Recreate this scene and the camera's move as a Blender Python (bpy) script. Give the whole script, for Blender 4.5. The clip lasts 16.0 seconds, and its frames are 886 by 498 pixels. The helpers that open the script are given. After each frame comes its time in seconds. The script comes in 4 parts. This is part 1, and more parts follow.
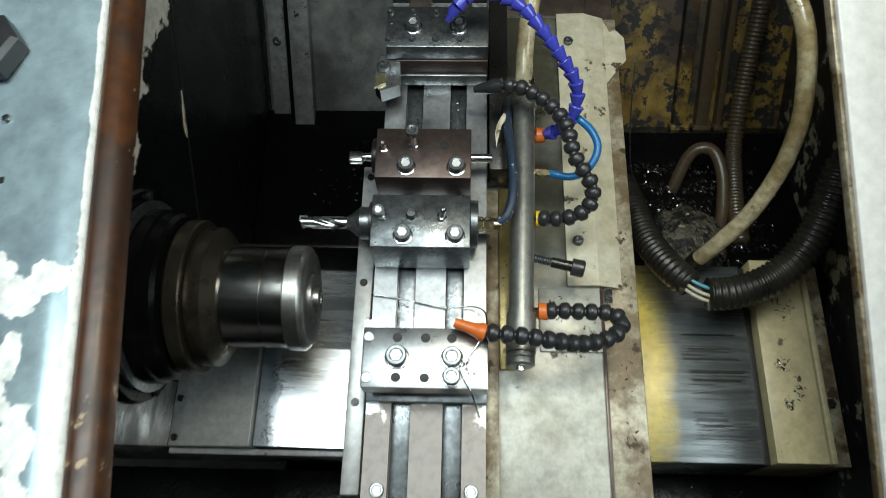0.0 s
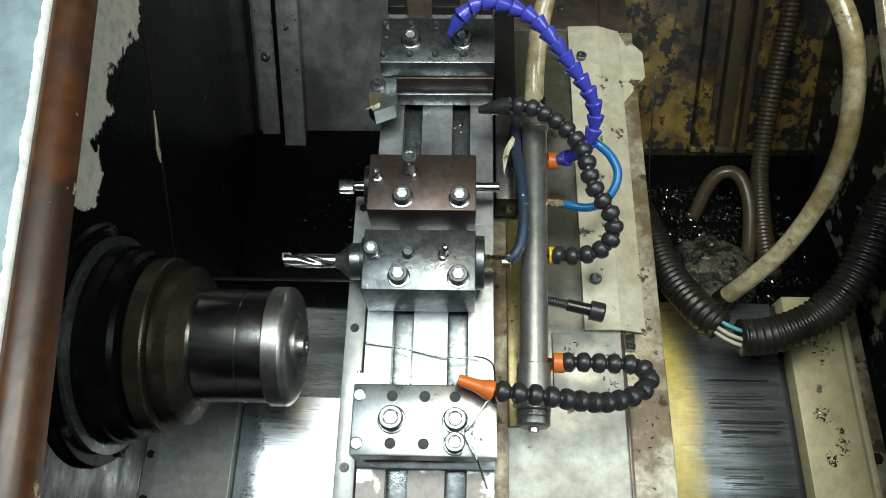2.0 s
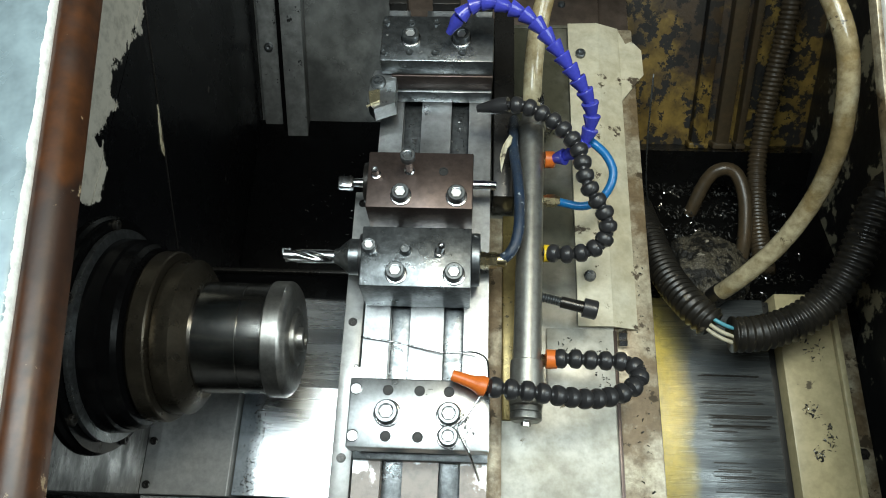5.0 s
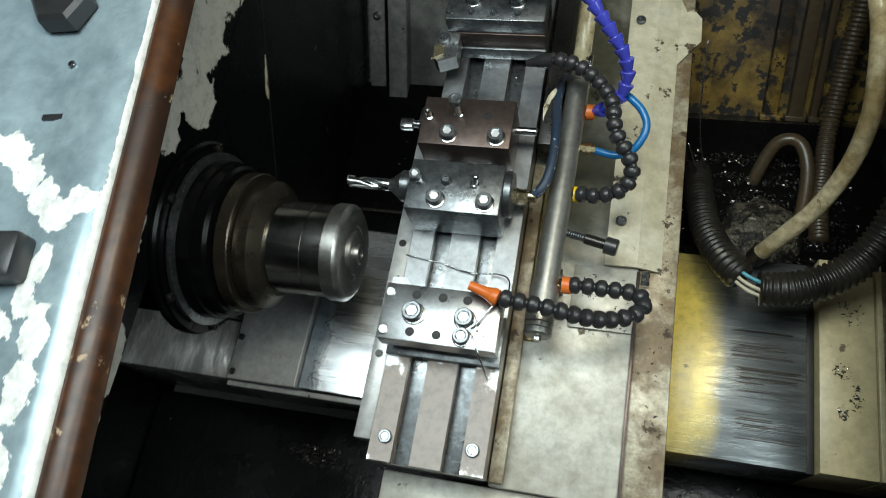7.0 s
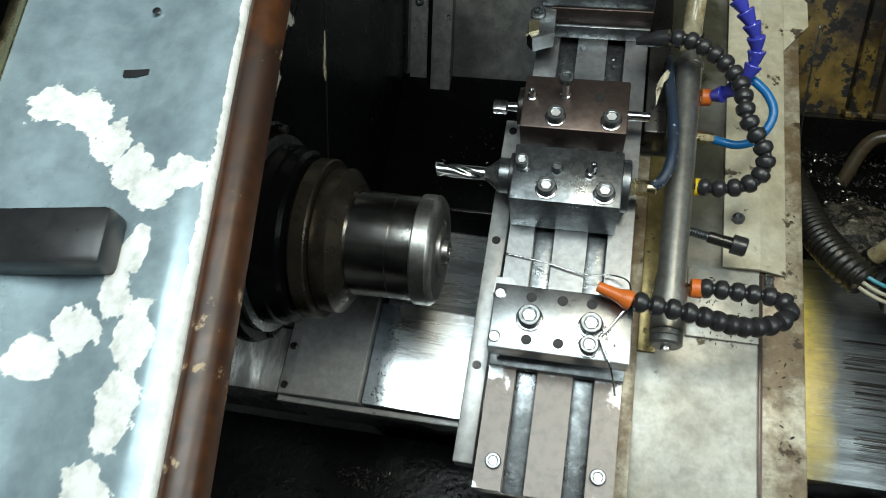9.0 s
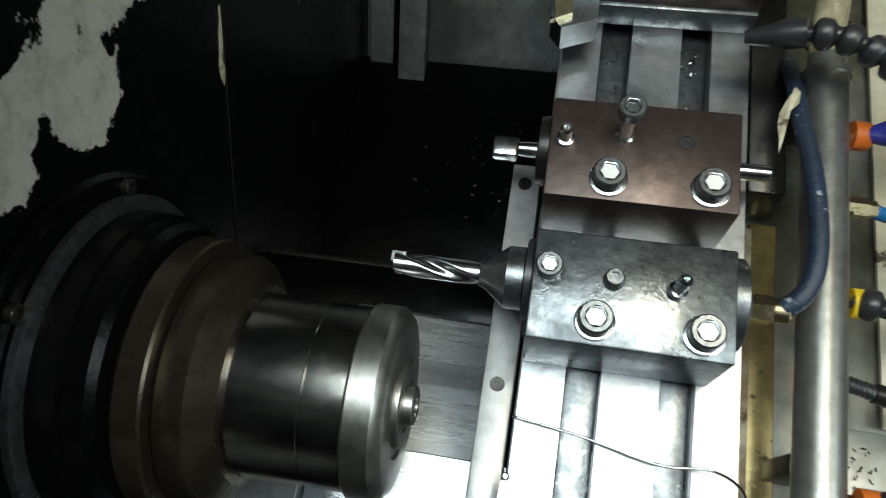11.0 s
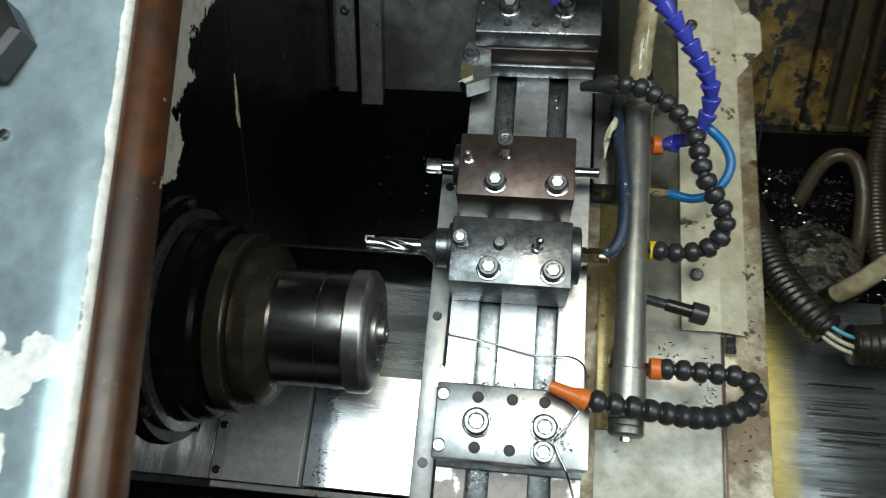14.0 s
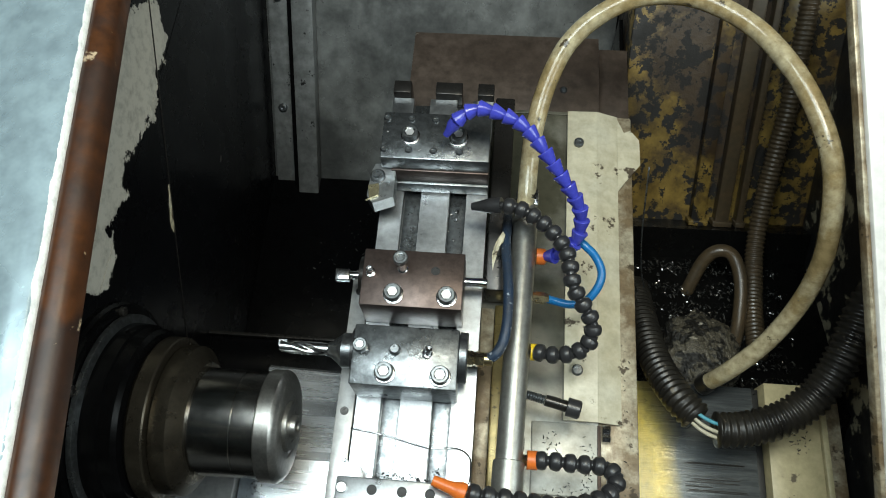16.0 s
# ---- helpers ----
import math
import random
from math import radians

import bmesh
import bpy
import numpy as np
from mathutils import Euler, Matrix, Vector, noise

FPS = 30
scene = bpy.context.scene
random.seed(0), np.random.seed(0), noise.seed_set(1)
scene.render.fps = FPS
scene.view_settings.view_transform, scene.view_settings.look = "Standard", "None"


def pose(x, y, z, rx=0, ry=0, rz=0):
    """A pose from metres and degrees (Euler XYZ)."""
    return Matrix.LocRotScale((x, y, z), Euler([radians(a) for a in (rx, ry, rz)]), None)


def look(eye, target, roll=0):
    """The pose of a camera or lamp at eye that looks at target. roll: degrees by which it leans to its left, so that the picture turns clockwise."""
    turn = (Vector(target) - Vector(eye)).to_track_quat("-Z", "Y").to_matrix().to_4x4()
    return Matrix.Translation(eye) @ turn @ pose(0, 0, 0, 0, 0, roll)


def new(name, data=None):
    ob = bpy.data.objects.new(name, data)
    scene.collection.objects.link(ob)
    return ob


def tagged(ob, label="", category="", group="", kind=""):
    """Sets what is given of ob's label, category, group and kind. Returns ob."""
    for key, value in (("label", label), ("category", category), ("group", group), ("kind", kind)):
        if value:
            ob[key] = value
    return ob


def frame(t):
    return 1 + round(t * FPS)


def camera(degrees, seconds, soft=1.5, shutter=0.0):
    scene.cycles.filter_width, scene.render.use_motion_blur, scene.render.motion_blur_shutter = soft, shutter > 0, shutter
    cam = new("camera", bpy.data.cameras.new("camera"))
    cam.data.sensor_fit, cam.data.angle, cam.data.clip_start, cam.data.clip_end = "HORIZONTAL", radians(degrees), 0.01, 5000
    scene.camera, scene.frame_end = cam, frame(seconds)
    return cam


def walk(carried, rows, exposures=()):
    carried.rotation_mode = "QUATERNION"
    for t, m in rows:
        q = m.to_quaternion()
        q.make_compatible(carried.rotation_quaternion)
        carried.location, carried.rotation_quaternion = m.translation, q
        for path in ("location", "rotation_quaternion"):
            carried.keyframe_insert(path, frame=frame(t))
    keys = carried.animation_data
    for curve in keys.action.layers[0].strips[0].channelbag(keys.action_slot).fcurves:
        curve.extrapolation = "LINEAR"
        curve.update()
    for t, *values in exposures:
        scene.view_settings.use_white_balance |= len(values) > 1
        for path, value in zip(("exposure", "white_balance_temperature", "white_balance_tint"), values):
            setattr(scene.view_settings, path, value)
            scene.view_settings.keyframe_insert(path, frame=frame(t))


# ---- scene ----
cam = camera(61.86, 16.0, 1.0, 0.5)
TILT = pose(0, 0, 0, 45)  # the slant of the lathe bed: its table leans back from the operator
PATH = [
    (0, look((0.1010, -0.3011, 0.7631), (0.0790, -0.0268, 0.1194), -3.42)),
    (0.5, look((0.0931, -0.2471, 0.7071), (0.0799, 0.0278, 0.0635), -1.56)),
    (1, look((0.0984, -0.2383, 0.6931), (0.0744, 0.0377, 0.0502), -3.62)),
    (1.5, look((0.0964, -0.2371, 0.6875), (0.0762, 0.0445, 0.0470), -2.77)),
    (2, look((0.0958, -0.2400, 0.6870), (0.0741, 0.0467, 0.0487), -3.25)),
    (2.5, look((0.0958, -0.2298, 0.6925), (0.0705, 0.0444, 0.0489), -4.09)),
    (3, look((0.0944, -0.2316, 0.6957), (0.0689, 0.0495, 0.0551), -3.90)),
    (3.5, look((0.1084, -0.2314, 0.7048), (0.0802, 0.0411, 0.0606), -4.20)),
    (6, look((0.1000, -0.2357, 0.7049), (0.0764, 0.0358, 0.0601), -3.12)),
    (6.5, look((0.1269, -0.2735, 0.7206), (0.0530, -0.0070, 0.0775), -11.34)),
    (7, look((0.2251, -0.3224, 0.7668), (0.0707, -0.0718, 0.1317), -23.30)),
    (7.5, look((0.2555, -0.3252, 0.7745), (0.0763, -0.0843, 0.1421), -26.98)),
    (8, look((0.1468, -0.3398, 0.7606), (0.0040, -0.0853, 0.1244), -19.66)),
    (10.5, look((0.0303, -0.1592, 0.4984), (-0.0782, 0.1131, -0.1373), -13.53)),
    (11, look((0.0067, -0.0930, 0.4332), (-0.0910, 0.1432, -0.2184), -14.03)),
    (11.5, look((0.0007, -0.0702, 0.4088), (-0.0979, 0.1459, -0.2496), -16.17)),
    (12, look((0.0083, -0.0698, 0.4097), (-0.1002, 0.1432, -0.2482), -18.35)),
    (12.5, look((0.0297, -0.0805, 0.4314), (-0.0933, 0.1346, -0.2233), -21.66)),
    (13, look((0.0485, -0.1083, 0.5064), (-0.0586, 0.1166, -0.1477), -18.09)),
    (13.5, look((0.0744, -0.1381, 0.6052), (-0.0224, 0.0733, -0.0551), -18.16)),
    (14, look((0.0612, -0.1863, 0.6640), (-0.0122, 0.0473, 0.0083), -12.76)),
    (14.5, look((0.0533, -0.1978, 0.7350), (0.0104, 0.0521, 0.0825), -6.49)),
    (15, look((0.0585, -0.1634, 0.7533), (0.0150, 0.1221, 0.1157), -5.33)),
    (15.5, look((0.1144, -0.1516, 0.7796), (0.0742, 0.1160, 0.1341), -4.33)),
    (16, look((0.1324, -0.1539, 0.7669), (0.0858, 0.1203, 0.1245), -5.60)),
]
EXPOSURES = [(0, -0.2), (1.0, 0.0), (6.0, 0.0), (7.0, -0.15), (8.0, -0.25), (10.3, -0.25), (13.0, -0.25), (14.0, -0.35), (15.0, -0.1), (16.0, 0.0)]
walk(cam, [(t, TILT @ m) for t, m in PATH], EXPOSURES)

# ---- light ----
world = bpy.data.worlds.new("workshop")
scene.world = world
world.use_nodes = True
world.node_tree.nodes["Background"].inputs[0].default_value = (0.80, 0.90, 1.0, 1)
world.node_tree.nodes["Background"].inputs[1].default_value = 0.002


def area(name, place, target, size_x, size_y, power, colour):
    lamp = bpy.data.lights.new(name, "AREA")
    lamp.shape, lamp.size, lamp.size_y, lamp.energy, lamp.color = "RECTANGLE", size_x, size_y, power, colour
    ob = new(name, lamp)
    ob.matrix_basis = look(place, target)
    ob["upright"] = 1
    return ob


area("workshop_daylight", (-0.09, -1.10, 1.10), (-0.08, 0.0, 0), 1.0, 0.6, 22.0, (0.84, 0.97, 0.98))
# Unseen fill lamp, added at the right to brighten headstock wall and spindle.
area("unseen_right_fill", (1.25, -1.15, 0.75), (-0.15, 0.15, 0.0), 1.0, 0.8, 18.0, (0.84, 0.97, 0.98))
area("machine_lamp", (0.34, -0.75, 1.0), (0.32, 0.15, -0.05), 0.30, 0.30, 5.0, (1.0, 0.93, 0.70))

# ---- materials ----


def mat(name, col, rough=0.5, metal=0.0, col2=None, scale=30.0, amount=0.5, bump=0.15, bscale=180.0, blobs=(), blob_col=(0.6, 0.58, 0.5),
        blob_rough=0.6, ragged=0.6, blob_scale=45.0, stretch=(1, 1, 1), rough_var=0.15, speck=None, speck_scale=60.0, speck_cut=0.62, spec=0.5, blob_soft=0.03):
    """Base and second colour mixed by noise, fine relief, optional ragged patches (x, y, z, rx, ry, rz) and specks."""
    m = bpy.data.materials.new(name)
    m.use_nodes = True
    nt = m.node_tree
    b = nt.nodes["Principled BSDF"]
    b.inputs["Specular IOR Level"].default_value = spec
    b.inputs["Metallic"].default_value = metal
    co = nt.nodes.new("ShaderNodeTexCoord").outputs["Object"]
    mp = nt.nodes.new("ShaderNodeMapping")
    mp.inputs["Scale"].default_value = stretch
    nt.links.new(co, mp.inputs[0])

    def noise_tex(sc, det=6.0, vec=None):
        n = nt.nodes.new("ShaderNodeTexNoise")
        n.inputs["Scale"].default_value = sc
        n.inputs["Detail"].default_value = det
        n.inputs["Roughness"].default_value = 0.65
        nt.links.new(vec if vec is not None else mp.outputs[0], n.inputs["Vector"])
        return n.outputs["Fac"]

    def ramp(src, a, c):
        r = nt.nodes.new("ShaderNodeMapRange")
        r.inputs[1].default_value, r.inputs[2].default_value = a, c
        nt.links.new(src, r.inputs[0])
        return r.outputs[0]

    def math_node(op, a, c):
        n = nt.nodes.new("ShaderNodeMath")
        n.operation = op
        for k, v in enumerate((a, c)):
            if isinstance(v, (int, float)):
                n.inputs[k].default_value = v
            else:
                nt.links.new(v, n.inputs[k])
        return n.outputs[0]

    def mix(fac, a, c):
        n = nt.nodes.new("ShaderNodeMix")
        n.data_type = "RGBA"
        nt.links.new(fac, n.inputs[0])
        for k, v in ((6, a), (7, c)):
            if isinstance(v, tuple):
                n.inputs[k].default_value = (*v, 1)
            else:
                nt.links.new(v, n.inputs[k])
        return n.outputs[2]

    if col2 is None:
        col2 = tuple(c * 0.55 for c in col)
    big = ramp(noise_tex(scale), 0.5 - 0.35 * (1.1 - amount), 0.5 + 0.35 * (1.1 - amount))
    fine = ramp(noise_tex(scale * 7, 3), 0.35, 0.7)
    colour = mix(math_node("MULTIPLY", big, amount), col, col2)
    colour = mix(math_node("MULTIPLY", fine, 0.75 * amount), colour, tuple(c * 0.5 for c in col2))
    ro = math_node("ADD", math_node("MULTIPLY", big, rough_var), rough - rough_var * 0.5)
    if speck:
        sp = ramp(noise_tex(speck_scale, 8, co), speck_cut, speck_cut + 0.03)
        colour = mix(sp, colour, speck)
        ro = math_node("ADD", ro, math_node("MULTIPLY", sp, 0.2))
    if blobs:
        d = None
        for x, y, z, rx, ry, rz in blobs:
            v = nt.nodes.new("ShaderNodeMapping")
            v.inputs["Location"].default_value = (-x / rx, -y / ry, -z / rz)
            v.inputs["Scale"].default_value = (1 / rx, 1 / ry, 1 / rz)
            nt.links.new(co, v.inputs[0])
            ln = nt.nodes.new("ShaderNodeVectorMath")
            ln.operation = "LENGTH"
            nt.links.new(v.outputs[0], ln.inputs[0])
            d = ln.outputs["Value"] if d is None else math_node("MINIMUM", d, ln.outputs["Value"])
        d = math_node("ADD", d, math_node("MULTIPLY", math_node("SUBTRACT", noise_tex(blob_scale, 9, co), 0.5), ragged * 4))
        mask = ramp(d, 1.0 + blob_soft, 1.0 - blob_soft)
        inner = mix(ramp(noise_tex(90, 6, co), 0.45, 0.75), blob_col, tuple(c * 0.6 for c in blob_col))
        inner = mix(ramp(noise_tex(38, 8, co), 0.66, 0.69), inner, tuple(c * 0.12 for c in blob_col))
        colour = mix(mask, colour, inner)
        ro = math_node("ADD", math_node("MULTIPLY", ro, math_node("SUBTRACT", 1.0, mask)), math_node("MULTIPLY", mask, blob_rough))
        if metal > 0:
            nt.links.new(math_node("MULTIPLY", math_node("SUBTRACT", 1.0, mask), metal), b.inputs["Metallic"])
    nt.links.new(colour, b.inputs["Base Color"])
    nt.links.new(ro, b.inputs["Roughness"])
    if bump:
        bp = nt.nodes.new("ShaderNodeBump")
        bp.inputs["Strength"].default_value = bump
        bp.inputs["Distance"].default_value = 0.002
        nt.links.new(noise_tex(bscale, 4), bp.inputs["Height"])
        nt.links.new(bp.outputs[0], b.inputs["Normal"])
    return m


steel = mat("ground_steel", (0.62, 0.64, 0.65), 0.32, 1.0, (0.40, 0.41, 0.42), 25, 0.5, 0.05)
steel_dull = mat("worn_tool_steel", (0.31, 0.33, 0.34), 0.34, 0.92, (0.13, 0.14, 0.148), 20, 0.85, 0.14, speck=(0.62, 0.62, 0.60), speck_scale=70, speck_cut=0.665)
steel_brown = mat("oxidised_brown_steel", (0.115, 0.085, 0.075), 0.38, 0.75, (0.065, 0.05, 0.045), 25, 0.6, 0.10, speck=(0.30, 0.27, 0.25), speck_scale=70, speck_cut=0.70)
steel_bright = mat("bright_zinc_steel", (0.78, 0.79, 0.80), 0.22, 1.0, (0.55, 0.56, 0.57), 60, 0.4, 0.03)
wet_socket = mat("wet_bright_socket", (0.92, 0.93, 0.94), 0.42, 1.0, (0.85, 0.86, 0.87), 60, 0.3, 0.0)
steel_dark = mat("black_oxide_steel", (0.05, 0.047, 0.044), 0.30, 0.7, (0.03, 0.028, 0.026), 30, 0.5, 0.06)
spindle_bronze = mat("brown_spindle_steel", (0.13, 0.112, 0.085), 0.30, 0.9, (0.085, 0.072, 0.055), 30, 0.5, 0.04)
spindle_steel = mat("turned_spindle_steel", (0.56, 0.55, 0.52), 0.36, 1.0, (0.36, 0.35, 0.33), 30, 0.5, 0.03)
body_steel = mat("dark_turned_steel", (0.42, 0.41, 0.39), 0.22, 1.0, (0.30, 0.29, 0.275), 30, 0.5, 0.02)
pocket = mat("dark_thread", (0.02, 0.02, 0.02), 0.5, 0.3)
table_steel = mat("table_steel", (0.50, 0.52, 0.54), 0.33, 1.0, (0.32, 0.33, 0.335), 16, 0.6, 0.08,
                  blobs=((0.06, -0.21, 0, 0.10, 0.062, 0.2),), blob_col=(0.24, 0.19, 0.155), blob_rough=0.30, ragged=0.4, blob_scale=22)
# The blue-grey patch paints in where the reflection falls off at the left.
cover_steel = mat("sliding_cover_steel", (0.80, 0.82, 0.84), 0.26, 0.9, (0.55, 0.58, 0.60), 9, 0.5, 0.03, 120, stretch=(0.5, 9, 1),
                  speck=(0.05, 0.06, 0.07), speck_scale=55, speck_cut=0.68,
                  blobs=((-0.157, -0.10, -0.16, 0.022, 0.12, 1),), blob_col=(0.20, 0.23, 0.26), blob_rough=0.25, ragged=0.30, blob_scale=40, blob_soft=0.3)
cover_grey = mat("dull_cover_steel", (0.50, 0.50, 0.49), 0.36, 0.4, (0.34, 0.34, 0.335), 14, 0.6, 0.08)
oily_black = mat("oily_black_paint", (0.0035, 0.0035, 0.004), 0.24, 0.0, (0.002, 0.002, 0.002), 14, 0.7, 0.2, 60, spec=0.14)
tray_black = mat("oily_black_tray", (0.004, 0.004, 0.004), 0.28, 0.0, (0.002, 0.002, 0.002), 14, 0.7, 0.5, 90, speck=(0.12, 0.12, 0.11), speck_scale=80, speck_cut=0.71, spec=0.3)
wall_paint = mat("peeled_black_over_cream_paint", (0.005, 0.0052, 0.006), 0.28, 0.0, (0.002, 0.002, 0.0025), 14, 0.7, 0.2, 60, spec=0.35, speck=(0.05, 0.045, 0.04), speck_scale=24, speck_cut=0.70,
                 blobs=((-0.262, 0.36, 0.120, 1, 0.040, 0.040), (-0.262, 0.30, 0.120, 1, 0.055, 0.052), (-0.262, 0.25, 0.132, 1, 0.055, 0.050), (-0.262, 0.17, 0.125, 1, 0.050, 0.043),
                        (-0.262, 0.10, 0.102, 1, 0.034, 0.046), (-0.262, 0.04, 0.135, 1, 0.040, 0.028), (-0.262, -0.03, 0.145, 1, 0.045, 0.022), (-0.262, -0.10, 0.125, 1, 0.050, 0.018),
                        (-0.262, -0.22, 0.095, 1, 0.040, 0.024), (-0.262, -0.30, 0.092, 1, 0.030, 0.020), (-0.262, -0.36, 0.088, 1, 0.045, 0.024)),
                 blob_col=(0.50, 0.48, 0.42), ragged=0.50, blob_scale=30)
rust_bar = mat("rusty_red_brown_paint", (0.075, 0.026, 0.008), 0.42, 0.0, (0.026, 0.011, 0.006), 9, 0.9, 0.15, 60, speck=(0.40, 0.30, 0.19), speck_scale=30, speck_cut=0.625)
door_paint = mat("pale_blue_door_paint", (0.38, 0.49, 0.53), 0.28, 0.25, (0.17, 0.23, 0.28), 6, 0.6, 0.08, 50,
                 blobs=((-0.145, -0.042, 0, 0.018, 0.016, 1), (-0.120, -0.045, 0, 0.016, 0.016, 1), (-0.100, -0.068, 0, 0.014, 0.017, 1), (-0.080, -0.092, 0, 0.016, 0.016, 1),
                        (-0.060, -0.108, 0, 0.016, 0.016, 1), (-0.042, -0.098, 0, 0.014, 0.012, 1), (-0.062, -0.150, 0, 0.010, 0.016, 1), (-0.070, -0.176, 0, 0.011, 0.018, 1),
                        (-0.092, -0.198, 0, 0.018, 0.014, 1), (-0.115, -0.215, 0, 0.016, 0.014, 1), (-0.050, -0.205, 0, 0.012, 0.020, 1), (-0.052, -0.245, 0, 0.016, 0.022, 1),
                        (-0.060, -0.30, 0, 0.02, 0.022, 1), (-0.0225, 0.1, 0, 0.0022, 0.34, 1), (-0.0225, -0.25, 0, 0.0045, 0.20, 1)),
                 blob_col=(0.85, 0.86, 0.83), ragged=0.60, blob_scale=42, blob_rough=0.4)
white_paint = mat("white_door_paint", (0.86, 0.86, 0.84), 0.4, 0.0, (0.80, 0.80, 0.77), 8, 0.4, 0.05)
cream = mat("chipped_cream_paint", (0.56, 0.53, 0.42), 0.42, 0.0, (0.50, 0.43, 0.27), 9, 0.7, 0.2, 70, speck=(0.06, 0.042, 0.024), speck_scale=30, speck_cut=0.59)
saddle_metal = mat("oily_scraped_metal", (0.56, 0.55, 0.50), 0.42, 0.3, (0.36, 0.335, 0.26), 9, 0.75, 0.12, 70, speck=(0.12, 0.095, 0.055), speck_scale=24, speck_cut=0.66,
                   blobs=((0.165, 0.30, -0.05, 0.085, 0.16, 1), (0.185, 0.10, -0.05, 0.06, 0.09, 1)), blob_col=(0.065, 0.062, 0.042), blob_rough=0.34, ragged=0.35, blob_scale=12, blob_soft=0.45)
strip_metal = mat("stained_beige_strip", (0.46, 0.41, 0.30), 0.40, 0.2, (0.16, 0.105, 0.05), 16, 0.9, 0.3, 90, speck=(0.06, 0.042, 0.022), speck_scale=30, speck_cut=0.60)
# The golden patch is the lamp's reflection, put into the colour.
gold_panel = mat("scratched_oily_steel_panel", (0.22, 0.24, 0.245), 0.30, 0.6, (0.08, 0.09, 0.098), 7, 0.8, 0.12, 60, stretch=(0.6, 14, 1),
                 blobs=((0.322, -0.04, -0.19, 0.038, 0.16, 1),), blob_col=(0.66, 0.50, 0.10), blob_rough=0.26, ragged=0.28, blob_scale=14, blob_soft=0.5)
beige = mat("beige_painted_plate", (0.52, 0.45, 0.27), 0.36, 0.0, (0.42, 0.36, 0.20), 10, 0.6, 0.1, 70, speck=(0.10, 0.08, 0.045), speck_scale=22, speck_cut=0.645)
mustard = mat("dirty_mustard_wall", (0.25, 0.165, 0.04), 0.46, 0.0, (0.045, 0.026, 0.010), 5, 1.0, 0.5, 80, speck=(0.010, 0.009, 0.008), speck_scale=48, speck_cut=0.50)
flaked = mat("flaking_cream_and_black", (0.02, 0.02, 0.02), 0.45, 0.0, (0.012, 0.012, 0.012), 14, 0.7, 0.3, 80, speck=(0.32, 0.29, 0.20), speck_scale=16, speck_cut=0.57)
# Amber is golden light reflected on grey steel, painted in as base colour.
amber = mat("amber_reflection_on_steel", (0.34, 0.26, 0.10), 0.30, 0.5, (0.17, 0.12, 0.04), 12, 0.8, 0.1, 80, speck=(0.05, 0.036, 0.012), speck_scale=70, speck_cut=0.62)
wet_wall = mat("wet_glossy_grey_wall", (0.44, 0.43, 0.41), 0.30, 0.5, (0.13, 0.126, 0.12), 9, 0.9, 0.12, 40, stretch=(4, 0.8, 1), speck=(0.70, 0.69, 0.66), speck_scale=20, speck_cut=0.70)
brown_plate = mat("rusty_brown_plate", (0.12, 0.092, 0.075), 0.38, 0.35, (0.06, 0.043, 0.033), 9, 0.85, 0.15, 60, speck=(0.40, 0.38, 0.34), speck_scale=26, speck_cut=0.70)
steel_rail = mat("greasy_rail_steel", (0.30, 0.31, 0.31), 0.36, 0.5, (0.13, 0.135, 0.135), 8, 0.8, 0.15, 60, speck=(0.012, 0.012, 0.012), speck_scale=60, speck_cut=0.63)
back_grey = mat("greasy_grey_wall", (0.27, 0.28, 0.275), 0.30, 0.3, (0.06, 0.062, 0.062), 5, 0.8, 0.15, 50, speck=(0.012, 0.012, 0.012), speck_scale=60, speck_cut=0.66)
pipe_metal = mat("dull_aluminium_pipe", (0.42, 0.42, 0.39), 0.36, 0.85, (0.30, 0.29, 0.26), 18, 0.6, 0.08, speck=(0.55, 0.54, 0.50), speck_scale=30, speck_cut=0.70)
blue_plastic = mat("blue_plastic", (0.060, 0.070, 0.48), 0.18, 0.0, (0.04, 0.045, 0.34), 40, 0.4, 0.05)
black_plastic = mat("black_plastic", (0.022, 0.022, 0.024), 0.33, 0.0, (0.035, 0.035, 0.036), 60, 0.5, 0.08)
orange_plastic = mat("orange_plastic", (0.72, 0.17, 0.025), 0.38, 0.0, (0.55, 0.12, 0.02), 60, 0.4, 0.05)
yellow_plastic = mat("yellow_plastic", (0.80, 0.55, 0.02), 0.38, 0.0, (0.65, 0.42, 0.02), 60, 0.4, 0.05)
tube_blue = mat("blue_air_tube", (0.01, 0.16, 0.42), 0.30, 0.0, (0.01, 0.11, 0.30), 50, 0.4, 0.03)
hose_dark = mat("dark_blue_braided_hose", (0.03, 0.032, 0.036), 0.36, 0.0, (0.012, 0.04, 0.09), 16, 0.8, 0.4, 500, speck=(0.34, 0.38, 0.42), speck_scale=170, speck_cut=0.62)
hose_clear = mat("yellowed_clear_hose", (0.50, 0.44, 0.29), 0.14, 0.0, (0.30, 0.22, 0.10), 14, 0.9, 0.1, 60, speck=(0.06, 0.045, 0.025), speck_scale=48, speck_cut=0.635)
hose_brown = mat("oily_brown_hose", (0.085, 0.058, 0.032), 0.35, 0.0, (0.05, 0.04, 0.025), 20, 0.7, 0.1)
conduit_black = mat("black_corrugated_conduit", (0.010, 0.0095, 0.009), 0.34, 0.0, (0.024, 0.021, 0.016), 30, 0.7, 0.2, speck=(0.12, 0.10, 0.07), speck_scale=70, speck_cut=0.63)
brass = mat("brass", (0.60, 0.50, 0.30), 0.28, 1.0, (0.42, 0.36, 0.22), 60, 0.5, 0.04)
